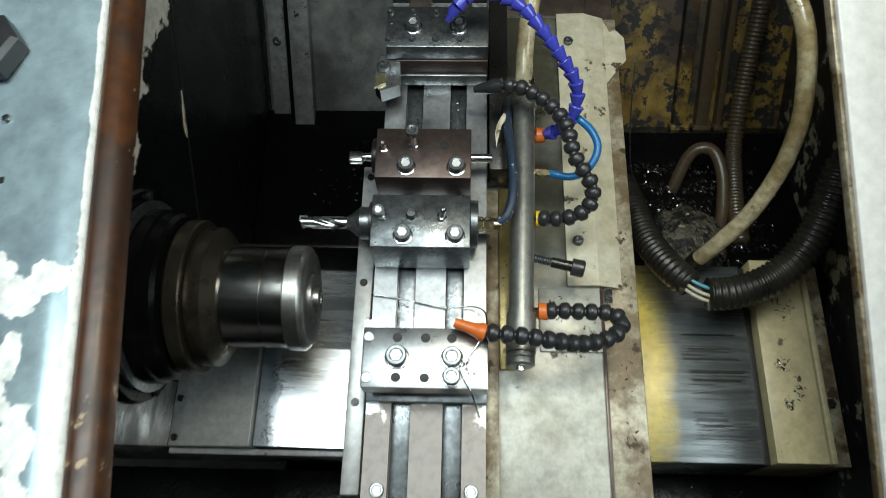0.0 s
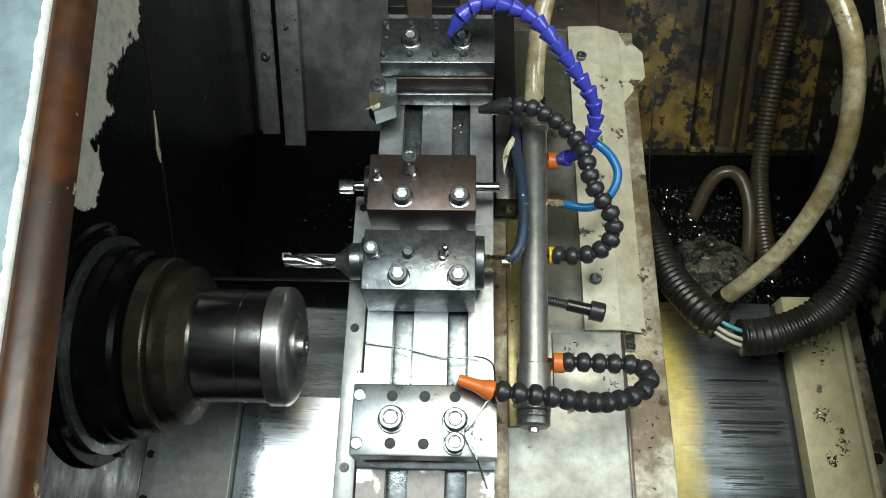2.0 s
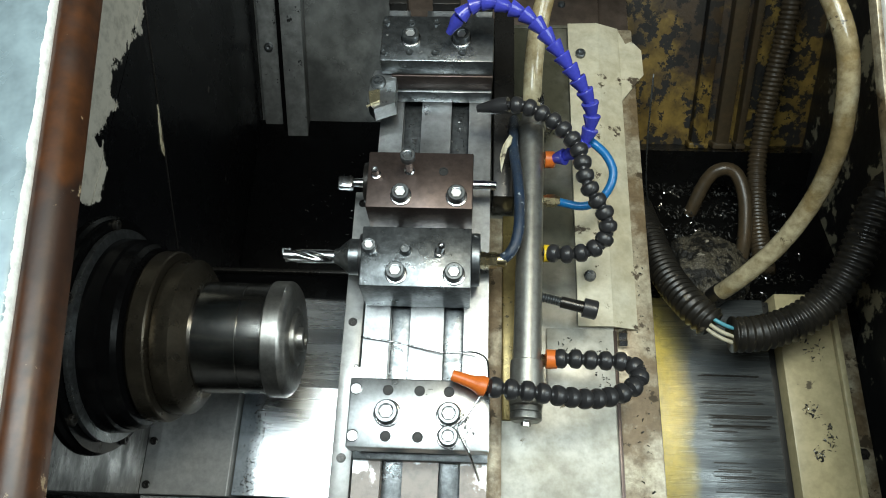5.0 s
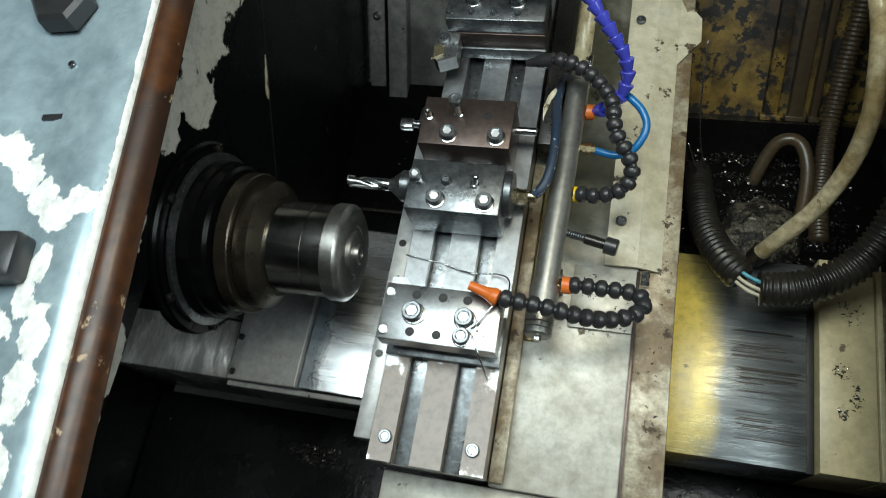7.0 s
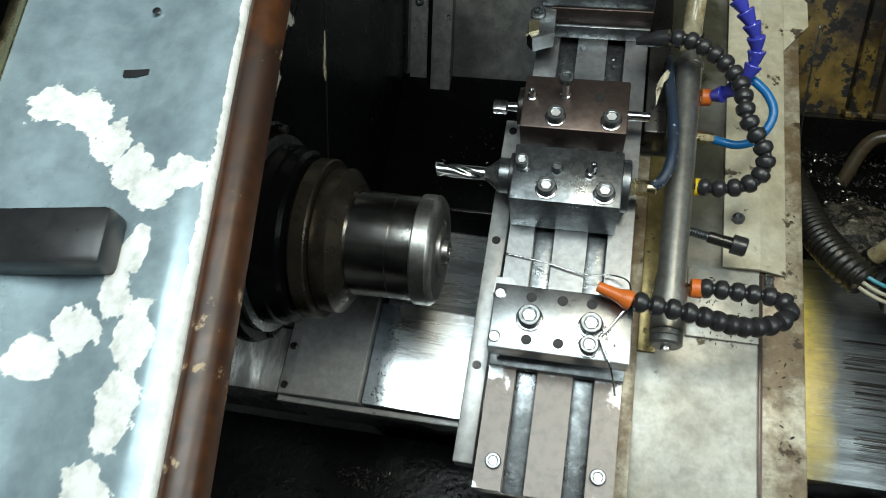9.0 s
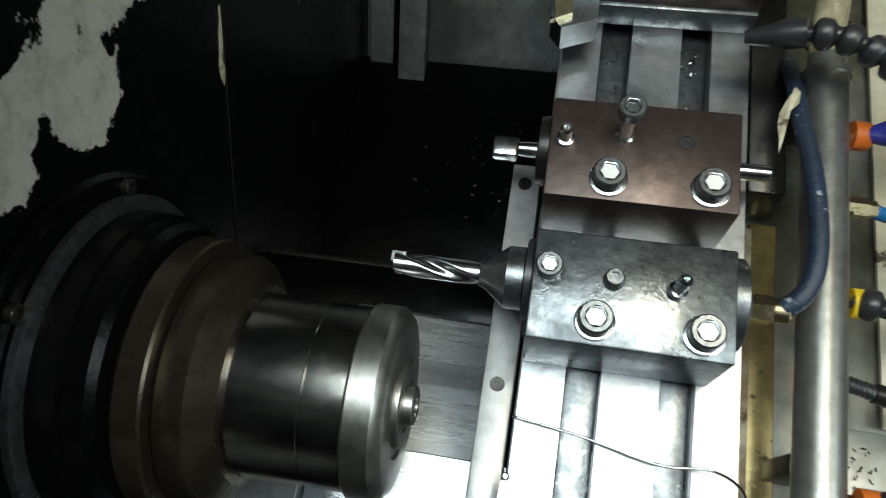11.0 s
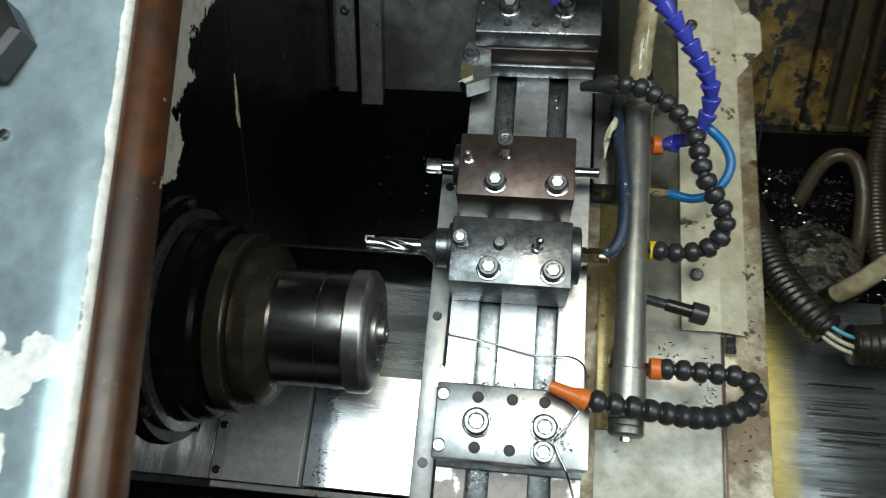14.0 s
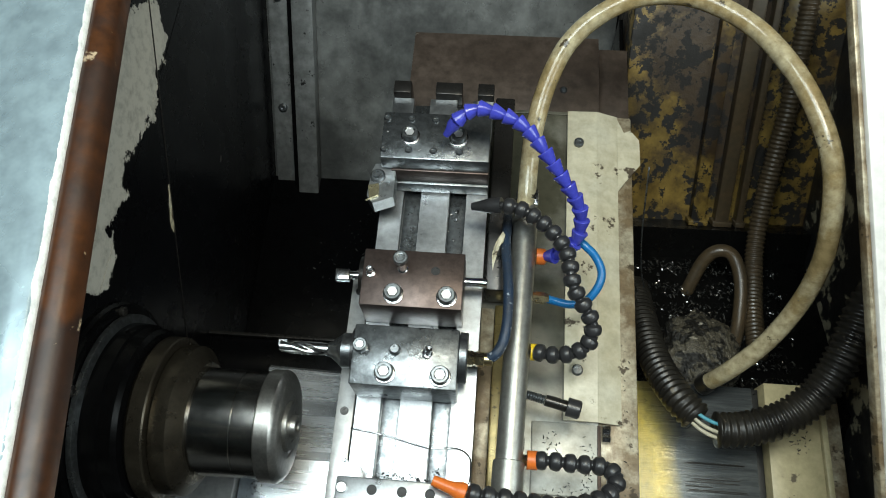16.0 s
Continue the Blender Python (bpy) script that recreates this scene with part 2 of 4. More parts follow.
carbide = mat("gold_coated_carbide", (0.66, 0.58, 0.36), 0.26, 0.9)
chip_metal = mat("metal_chips", (0.40, 0.40, 0.40), 0.28, 1.0, (0.10, 0.10, 0.10), 400, 0.8, 0)
chip_dark = mat("oily_dark_chips", (0.34, 0.34, 0.32), 0.28, 0.8, (0.03, 0.03, 0.03), 400, 0.9, 0)
chip_grit = mat("caked_chips", (0.13, 0.115, 0.085), 0.46, 0.2, (0.012, 0.011, 0.009), 60, 1.0, 0.8, 300, speck=(0.36, 0.33, 0.27), speck_scale=90, speck_cut=0.63)
wire_white = mat("white_wire_insulation", (0.60, 0.56, 0.42), 0.4)
wire_cyan = mat("cyan_wire_insulation", (0.10, 0.38, 0.48), 0.4)
floor_mat = mat("workshop_concrete", (0.16, 0.155, 0.15), 0.7, 0.0, (0.10, 0.10, 0.095), 3, 0.7, 0.2, 40)

# ---- mesh helpers ----


def smooth_by_angle(bm, angle=35):
    for f in bm.faces:
        f.smooth = True
    for e in bm.edges:
        if len(e.link_faces) == 2 and e.calc_face_angle(0) > radians(angle):
            e.smooth = False


def box(x0, x1, y0, y1, z0, z1, bevel=0.0008):
    bm = bmesh.new()
    bmesh.ops.create_cube(bm, size=1)
    for v in bm.verts:
        v.co = ((x0 + x1) / 2 + v.co.x * (x1 - x0), (y0 + y1) / 2 + v.co.y * (y1 - y0), (z0 + z1) / 2 + v.co.z * (z1 - z0))
    if bevel:
        bmesh.ops.bevel(bm, geom=list(bm.edges), offset=bevel, segments=2, affect="EDGES", profile=0.5)
        smooth_by_angle(bm, 30)
    return bm


def lathe(profile, segments=32, m=Matrix(), close=True):
    """Turned shape about local z from (z, r) pairs."""
    bm = bmesh.new()
    rings = []
    for z, r in profile:
        if r < 1e-6:
            rings.append([bm.verts.new(m @ Vector((0, 0, z)))])
        else:
            rings.append([bm.verts.new(m @ Vector((r * math.cos(2 * math.pi * k / segments), r * math.sin(2 * math.pi * k / segments), z))) for k in range(segments)])
    for a, b in zip(rings, rings[1:]):
        if len(a) == 1 and len(b) == 1:
            continue
        for k in range(segments):
            n = (k + 1) % segments
            if len(a) == 1:
                bm.faces.new((a[0], b[n], b[k]))
            elif len(b) == 1:
                bm.faces.new((a[k], a[n], b[0]))
            else:
                bm.faces.new((a[k], a[n], b[n], b[k]))
    if close:
        for ring, flip in ((rings[0], True), (rings[-1], False)):
            if len(ring) > 1:
                bm.faces.new(ring[::-1] if flip else ring)
    bmesh.ops.recalc_face_normals(bm, faces=bm.faces)
    smooth_by_angle(bm, 28)
    return bm


ALONG_X = pose(0, 0, 0, 0, 90, 0)


def at_x(x, y, z):
    return Matrix.Translation((x, y, z)) @ ALONG_X


def prism(points, y0, y1, bevel=0.0):
    """Section in x and z, drawn out along y."""
    bm = bmesh.new()
    a = [bm.verts.new((x, y0, z)) for x, z in points]
    b = [bm.verts.new((x, y1, z)) for x, z in points]
    n = len(points)
    bm.faces.new(a)
    bm.faces.new(b[::-1])
    for k in range(n):
        bm.faces.new((a[k], b[k], b[(k + 1) % n], a[(k + 1) % n]))
    bmesh.ops.recalc_face_normals(bm, faces=bm.faces)
    if bevel:
        bmesh.ops.bevel(bm, geom=list(bm.edges), offset=bevel, segments=1, affect="EDGES")
    return bm


def slab(points, z0, z1):
    """Outline in x and y with a thickness."""
    bm = bmesh.new()
    a = [bm.verts.new((x, y, z0)) for x, y in points]
    b = [bm.verts.new((x, y, z1)) for x, y in points]
    n = len(points)
    bm.faces.new(a[::-1])
    bm.faces.new(b)
    for k in range(n):
        bm.faces.new((a[k], a[(k + 1) % n], b[(k + 1) % n], b[k]))
    bmesh.ops.recalc_face_normals(bm, faces=bm.faces)
    return bm


def glide(points, step):
    """A smooth line through the points, with even steps."""
    p = [Vector(q) for q in points]
    p = [2 * p[0] - p[1], *p, 2 * p[-1] - p[-2]]
    dense = []
    for i in range(1, len(p) - 2):
        for k in range(24):
            t = k / 24
            a, b, c, d = p[i - 1:i + 3]
            dense.append(0.5 * (2 * b + (c - a) * t + (2 * a - 5 * b + 4 * c - d) * t * t + (3 * b - a - 3 * c + d) * t ** 3))
    dense.append(p[-2])
    out, left = [dense[0]], step
    for a, b in zip(dense, dense[1:]):
        span = (b - a).length
        done = 0.0
        while span - done >= left:
            done += left
            out.append(a.lerp(b, done / span))
            left = step
        left -= span - done
    return out


def sweep(points, radius, step=0.004, segments=12, ribs=0):
    line = glide(points, step)
    bm = bmesh.new()
    rings = []
    side = None
    for i, q in enumerate(line):
        d = (line[min(i + 1, len(line) - 1)] - line[max(i - 1, 0)]).normalized()
        side = d.orthogonal().normalized() if side is None else (side - d * side.dot(d)).normalized()
        other = d.cross(side)
        r = radius * ((1.0 if i % 4 < 2 else 0.86) if ribs else 1.0)
        rings.append([bm.verts.new(q + r * (math.cos(2 * math.pi * k / segments) * side + math.sin(2 * math.pi * k / segments) * other)) for k in range(segments)])
    for a, b in zip(rings, rings[1:]):
        for k in range(segments):
            n = (k + 1) % segments
            bm.faces.new((a[k], a[n], b[n], b[k]))
    bm.faces.new(rings[0][::-1])
    bm.faces.new(rings[-1])
    for f in bm.faces:
        f.smooth = not ribs
    if ribs:
        smooth_by_angle(bm, 60)
    return bm


def join(*bms):
    out = bms[0]
    for other in bms[1:]:
        me = bpy.data.meshes.new("joined")
        other.to_mesh(me)
        out.from_mesh(me)
        bpy.data.meshes.remove(me)
    return out


def mesh_of(name, bm, material):
    me = bpy.data.meshes.new(name)
    bm.to_mesh(me)
    bm.free()
    me.materials.append(material)
    return me


def thing(name, place, label, category, group="", kind=""):
    ob = new(name)
    ob.empty_display_size = 0.02
    ob.location = place
    return tagged(ob, label, category, group, kind)


def part(name, bm, material, parent, label="", m=Matrix()):
    """One mesh under a thing or a part; its shape is given in the place's own metres."""
    me = bm if isinstance(bm, bpy.types.Mesh) else mesh_of(name, bm, material)
    ob = new(name, me)
    ob.parent = parent
    base = Matrix()
    up = parent
    while up is not None:
        base = up.matrix_basis @ base
        up = up.parent
    ob.matrix_basis = base.inverted() @ m
    return tagged(ob, label) if label else ob


def sub(name, mesh, parent, label=""):
    ob = new(name, mesh)
    ob.parent = parent
    return tagged(ob, label) if label else ob


def upright(ob):
    """Marks what stands plumb and does not follow the slant of the bed."""
    ob["upright"] = 1
    return ob


def solid(name, bm, material, label="", category="", kind="structure"):
    return tagged(new(name, mesh_of(name, bm, material)), label, category, "", kind)


# ---- the setting ----
plate = box(-0.30, -0.262, -0.72, 0.64, -0.80, 0.80, 0.002)
bmesh.ops.transform(plate, matrix=TILT.inverted(), verts=plate.verts)
cut = bmesh.ops.bisect_plane(plate, geom=[*plate.verts, *plate.edges, *plate.faces], plane_co=(0, 0, 0.268), plane_no=(0, 0, 1), clear_outer=True)
bmesh.ops.contextual_create(plate, geom=[e for e in cut["geom_cut"] if isinstance(e, bmesh.types.BMEdge)])
lower = plate.copy()
for bm, co, no in ((plate, (0, 0, 0.075), (0, 0, -1)), (lower, (0, 0, 0.0735), (0, 0, 1)), (lower, (0, -0.095, 0), (0, -1, 0))):
    cut = bmesh.ops.bisect_plane(bm, geom=[*bm.verts, *bm.edges, *bm.faces], plane_co=co, plane_no=no, clear_outer=True)
    bmesh.ops.contextual_create(bm, geom=[e for e in cut["geom_cut"] if isinstance(e, bmesh.types.BMEdge)])
for bm in (plate, lower):
    bmesh.ops.recalc_face_normals(bm, faces=bm.faces)
    for f in bm.faces:
        f.smooth = False
solid("wall_headstock_foot", lower, wall_paint, "black oily foot of the headstock wall", "wall")
# Near-black backing added to close the opening; its colour gives the recess shade.
solid("recess_backing", box(-0.47, -0.441, -0.62, 0.05, -0.34, 0.16, 0.001), oily_black, "added black backing that keeps the headstock recess dark", "wall")
solid("wall_headstock", plate, wall_paint, "black oily headstock wall with peeling cream paint", "wall")
solid("splash_plate", box(-0.440, -0.2632, -0.176, -0.0965, -0.30, -0.159, 0.001), wet_wall, "wet grey cover plate running under the headstock", "cover plate")
solid("tray_front", box(-0.440, 0.262, -0.62, -0.185, -0.335, -0.305, 0.002), tray_black, "black oily chip tray in front of the covers", "tray")
# Near-black sheet added where only a dark void shows behind the covers.
solid("void_sheet_rear", box(-0.262, 0.262, 0.127, 0.46, -0.41, -0.38, 0.002), oily_black, "added black sheet standing in for the dark void behind the covers", "tray")
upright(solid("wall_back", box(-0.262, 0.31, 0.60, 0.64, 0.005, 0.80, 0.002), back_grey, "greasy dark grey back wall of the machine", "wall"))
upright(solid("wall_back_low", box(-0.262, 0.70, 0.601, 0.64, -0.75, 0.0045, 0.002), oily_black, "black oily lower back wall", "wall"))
upright(solid("wall_pit_back", box(0.312, 0.70, 0.45, 0.599, -0.60, 0.80, 0.002), mustard, "dirty mustard-yellow wall behind the hoses", "wall"))
upright(solid("wall_pit_side", box(0.600, 0.64, -0.25, 0.449, -0.75, 0.40, 0.002), flaked, "black wall with flaking cream paint", "wall"))
ledge = bmesh.new()
quad = [ledge.verts.new(q) for q in ((0.301, 0.185, -0.10), (0.599, 0.185, -0.10), (0.599, 0.41, 0.015), (0.301, 0.41, 0.015), (0.599, 0.41, 0.062), (0.301, 0.41, 0.062),
                                     (0.599, 0.4495, 0.062), (0.301, 0.4495, 0.062), (0.599, 0.4495, -0.45), (0.301, 0.4495, -0.45), (0.599, 0.185, -0.45), (0.301, 0.185, -0.45))]
for ids in ((0, 1, 2, 3), (3, 2, 4, 5), (5, 4, 6, 7), (7, 6, 8, 9), (9, 8, 10, 11), (11, 10, 1, 0), (0, 3, 5, 7, 9, 11), (1, 10, 8, 6, 4, 2)):
    ledge.faces.new([quad[k] for k in ids])
bmesh.ops.recalc_face_normals(ledge, faces=ledge.faces)
upright(solid("pit_ledge", ledge, tray_black, "black oily ledge heaped with chips", "ledge"))
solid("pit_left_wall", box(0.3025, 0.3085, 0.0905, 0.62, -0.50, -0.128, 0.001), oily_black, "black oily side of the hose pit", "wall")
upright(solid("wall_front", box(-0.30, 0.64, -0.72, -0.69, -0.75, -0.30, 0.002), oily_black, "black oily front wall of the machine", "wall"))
upright(solid("base_tray", box(-0.30, 0.64, -0.72, 0.64, -0.80, -0.7505, 0.002), tray_black, "black chip tray at the bottom of the machine", "tray"))
upright(solid("ground", box(-4, 4, -4, 4, -1.15, -1.05, 0), floor_mat, "grey concrete workshop floor under the machine", "floor"))


def back_rail():
    t = upright(thing("guide_rail", (-0.215, 0.6, -0.055), "grey steel guide rail upright against the back wall", "rail"))
    part("web", box(-0.254, -0.222, 0.588, 0.5985, -0.055, 0.70), steel_rail, t)
    part("lip", box(-0.2125, -0.178, 0.572, 0.5985, -0.065, 0.70), steel_rail, t, "bare steel edge")
    part("fold", box(-0.2215, -0.2130, 0.580, 0.5985, -0.060, 0.70), oily_black, t, "black fold between web and lip")
    bolt = mesh_of("bolt", lathe(((0, 0.0075), (0.004, 0.0075), (0.006, 0.005), (0.006, 0.003), (0.003, 0)), 14, pose(0, 0, 0, 90, 0, 0)), steel_dull)
    for z in (0.18, 0.005, 0.36):
        part("bolt", bolt, None, t, "", Matrix.Translation((-0.238, 0.588, z)))
    sill = upright(thing("window_sill", (-0.09, 0.59, 0.0), "dark steel sill along the back wall", "sill", kind="structure"))
    part("ledge", box(-0.198, 0.300, 0.560, 0.5995, -0.006, 0.0035), steel_dark, sill)


back_rail()

# ---- headstock and spindle ----


def spindle():
    t = thing("spindle", (-0.262, -0.034, -0.13), "blackened steel lathe spindle with a turned collet nose", "spindle")
    y, z = -0.034, -0.008

    def turned(name, prof, material, label=""):
        return part(name, lathe([(x - -0.262, r) for x, r in prof], 72, at_x(-0.262, y, z)), material, t, label)

    fl = turned("flange", ((-0.262, 0.119), (-0.256, 0.119), (-0.253, 0.116), (-0.249, 0.116)), oily_black, "oily black bolted flange")
    turned("bright_ring", ((-0.249, 0.103), (-0.2475, 0.106), (-0.2425, 0.106), (-0.2415, 0.102)), steel_dull, "worn grey steel ring")
    turned("bearing_cover", ((-0.2415, 0.097), (-0.226, 0.096), (-0.225, 0.093), (-0.213, 0.092), (-0.209, 0.088), (-0.207, 0.080)), oily_black)
    turned("rear_collar", ((-0.207, 0.080), (-0.2035, 0.0840), (-0.202, 0.0850), (-0.188, 0.0850), (-0.1865, 0.0835), (-0.186, 0.074)), spindle_bronze, "brown steel collar")
    turned("front_collar", ((-0.186, 0.074), (-0.1848, 0.0762), (-0.1835, 0.0768), (-0.168, 0.0768), (-0.1635, 0.071), (-0.157, 0.0605)), spindle_bronze, "brown steel collar")
    turned("nose_body", ((-0.157, 0.0555), (-0.1145, 0.0548), (-0.1140, 0.0543), (-0.1135, 0.0543), (-0.1130, 0.0548), (-0.0905, 0.0550)), body_steel)
    turned("nose_ring", ((-0.0905, 0.0545), (-0.0895, 0.0572), (-0.0885, 0.0578), (-0.0740, 0.0578), (-0.0715, 0.0562), (-0.0682, 0.0520), (-0.0676, 0.0500), (-0.0676, 0.0325), (-0.0690, 0.0320), (-0.0690, 0.026)), spindle_steel, "polished chamfered nose ring")
    turned("collet", ((-0.0695, 0.0260), (-0.0655, 0.0258), (-0.0645, 0.0245), (-0.0645, 0.0165), (-0.0655, 0.0160), (-0.0655, 0.0125), (-0.0600, 0.0120), (-0.0590, 0.0108), (-0.0590, 0.0060), (-0.065, 0.0055), (-0.065, 0)), spindle_steel, "bright collet with a round bore")
    head = mesh_of("bolt", lathe(((0, 0.0055), (0.004, 0.0055), (0.0048, 0.0045), (0.0048, 0.0026), (0.002, 0.0026), (0.002, 0)), 14), steel_dark)
    for k in range(6):
        a = radians(30 + 60 * k)
        part("bolt", head, None, fl, "", at_x(-0.249, y + 0.1105 * math.cos(a), z + 0.1105 * math.sin(a)))


spindle()

seam = thing("wall_seam", (-0.262, 0.2, -0.03), "thin scratched seam and paint flake on the headstock wall", "seam", kind="structure")
plumb = Matrix.Translation((-0.262, 0.224, -0.030)) @ pose(0, 0, 0, 45)
part("bead", box(-0.0005, 0.0012, -0.30, 0.30, -0.0010, 0.0004, 0.0003), steel_dark, seam, "", plumb)
flake = [(-0.0345, 0.003), (-0.028, 0.0075), (-0.018, 0.0095), (-0.008, 0.0075), (0.004, 0.0070), (0.014, 0.0045), (0.026, 0.0035), (0.027, 0.0018), (0.006, 0.0014), (-0.012, 0.0012), (-0.026, 0.0010)]
bm = bmesh.new()
low = [bm.verts.new((0.0002, u, v)) for u, v in flake]
high = [bm.verts.new((0.0008, u, v)) for u, v in flake]
bm.faces.new(high)
for k in range(len(flake)):
    n = (k + 1) % len(flake)
    bm.faces.new((low[k], low[n], high[n], high[k]))
bmesh.ops.recalc_face_normals(bm, faces=bm.faces)
part("flake", bm, cream, seam, "bare cream paint flake", plumb)

# ---- sliding covers of the long axis ----


def way_cover():
    t = thing("sliding_way_cover", (-0.13, -0.1, -0.5), "telescopic steel cover plates, shiny and oil-smeared", "way cover")
    part("outer_plate", prism(((-0.262, -0.30), (-0.262, -0.158), (-0.246, -0.154), (-0.160, -0.148), (-0.158, -0.152), (-0.158, -0.30)), -0.176, 0.045, 0.0006), cover_grey, t, "dull grey outer plate")
    # Inner plate tipped a few degrees so it mirrors the overhead light.
    part("inner_plate", prism(((-0.157, -0.30), (-0.157, -0.157), (-0.02, -0.1705), (0.28, -0.1705), (0.28, -0.30)), -0.174, -0.048, 0.0006), cover_steel, t, "bright oil-smeared inner plate, its fading reflection painted dark at the left")
    slope = bmesh.new()
    ring = [[slope.verts.new((x, y, z)) for y, z in ((-0.0475, -0.1605 - dz), (0.066, -0.176 - dz), (0.070, -0.182 - dz), (0.070, -0.30), (-0.0475, -0.30))] for x, dz in ((-0.150, -0.001), (-0.02, 0.0115))]
    for k in range(5):
        slope.faces.new((ring[0][k], ring[1][k], ring[1][(k + 1) % 5], ring[0][(k + 1) % 5]))
    slope.faces.new(ring[0])
    slope.faces.new(ring[1])
    bmesh.ops.recalc_face_normals(slope, faces=slope.faces)
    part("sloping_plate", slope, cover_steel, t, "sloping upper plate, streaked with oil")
    part("front_lip", box(-0.262, 0.28, -0.184, -0.177, -0.19, -0.164, 0.001), cover_grey, t, "greasy lower lip")
    part("rear_ledge", box(-0.262, 0.28, 0.072, 0.12, -0.36, -0.235, 0.002), oily_black, t, "dark rusty rear ledge")
    part("rear_edge", box(-0.262, 0.28, 0.121, 0.126, -0.36, -0.228, 0.001), steel_dark, t, "thin bare steel edge")
    screw = mesh_of("screw", lathe(((0, 0.0045), (0.003, 0.0045), (0.0036, 0.0036), (0.0036, 0.002), (0.0015, 0.002), (0.0015, 0)), 14), steel_dark)
    for y in (-0.166, -0.118, -0.02):
        part("screw", screw, None, t, "", Matrix.Translation((-0.254, y, -0.157)))


way_cover()

# ---- cross slide with its table ----
cap = lathe(((0.0018, 0.0086), (0.0022, 0.0090), (0.0098, 0.0090), (0.0110, 0.0080), (0.0110, 0.0058)), 24, close=False)
CAP = mesh_of("bolt", join(cap, lathe(((0.0110, 0.0059), (0.0108, 0.0052), (0.0075, 0.0050), (0.0075, 0)), 6, close=False)), steel_dull)
WASHER = mesh_of("washer", lathe(((0, 0.0050), (0, 0.0106), (0.0016, 0.0106), (0.0019, 0.0100), (0.0019, 0.0050)), 24, close=False), steel_bright)
SOCKET = mesh_of("socket", lathe(((0.0095, 0), (0.0095, 0.0049), (0.0099, 0.0050)), 6, close=False), wet_socket)
SMALL = mesh_of("set_screw", lathe(((0, 0.0052), (0.003, 0.0050), (0.0034, 0.0036), (0.013, 0.0036), (0.0142, 0.0028), (0.0142, 0.0016), (0.012, 0.0016), (0.012, 0)), 18), steel_bright)
SHORT = mesh_of("set_screw", lathe(((0, 0.0058), (0.004, 0.0056), (0.0062, 0.0046), (0.0070, 0.0042), (0.0070, 0.0026), (0.005, 0.0026), (0.005, 0)), 18), steel_dull)
# Shallow disc, no bore: its near-black colour stands in for the hole's shade.
HOLE = mesh_of("threaded_hole", lathe(((0.0003, 0.0048), (0.0005, 0.0047), (0.0005, 0.0036), (0.0001, 0.0034), (0.0001, 0)), 20, close=False), pocket)


def cap_bolt(parent, x, y, z, scale=1.0):
    b = part("bolt", CAP, None, parent, "", Matrix.Translation((x, y, z)) @ Matrix.Scale(scale, 4))
    sub("washer", WASHER, b, "bright washer")
    sub("socket", SOCKET, b)


def table():
    t = thing("cross_slide_table", (0.06, 0.05, -0.13), "ground steel cross-slide table with two T-slots, stained brown at the front", "slide table")
    sec = [(0, -0.03), (0, 0), (0.0255, 0), (0.0255, -0.009), (0.020, -0.009), (0.020, -0.016), (0.0515, -0.016), (0.0515, -0.009), (0.0460, -0.009), (0.0460, 0),
           (0.0790, 0), (0.0790, -0.009), (0.0735, -0.009), (0.0735, -0.016), (0.1045, -0.016), (0.1045, -0.009), (0.0990, -0.009), (0.0990, 0), (0.1235, 0), (0.1235, -0.03)]
    part("tee_slot_plate", prism(sec, -0.261, 0.374), table_steel, t)
    # Slot floors in a darker steel than the table's lands.
    for x in (0.036, 0.089):
        part("slot_floor", box(x - 0.0098, x + 0.0098, -0.2605, 0.373, -0.0158, -0.0135, 0.0004), steel_dull, t, "darker steel slot floor")
    part("body", box(-0.002, 0.1215, -0.258, 0.37, -0.13, -0.0305), cover_grey, t)
    st = part("side_strip", box(-0.0225, -0.0035, -0.24, 0.135, -0.040, -0.012, 0.0012), cover_grey, t, "grey screwed side strip")
    ring = mesh_of("screw", lathe(((0, 0.0046), (0.0006, 0.0044), (0.0006, 0.0036), (0.0012, 0.0034), (0.0012, 0.0018), (0.0002, 0.0016), (0.0002, 0)), 16), steel_dark)
    for y in (0.121, -0.013, -0.147):
        part("screw", ring, None, st, "", Matrix.Translation((-0.0135, y, -0.012)))
    for x, y in ((0.016, -0.236), (0.109, -0.236)):
        b = part("bolt", CAP, None, t, "", Matrix.Translation((x, y, -0.004)) @ Matrix.Scale(0.8, 4))
        sub("socket", SOCKET, b)
    part("guard", box(0.1265, 0.150, 0.13, 0.385, -0.048, -0.006, 0.002), steel_dark, t, "dark side guard")
    for x0, x1 in ((0.0, 0.022), (0.052, 0.085), (0.104, 0.124)):
        part("end_stop", box(x0, x1, 0.3745, 0.392, -0.03, 0.012, 0.0015), steel_dark, t, "black end stop")


table()


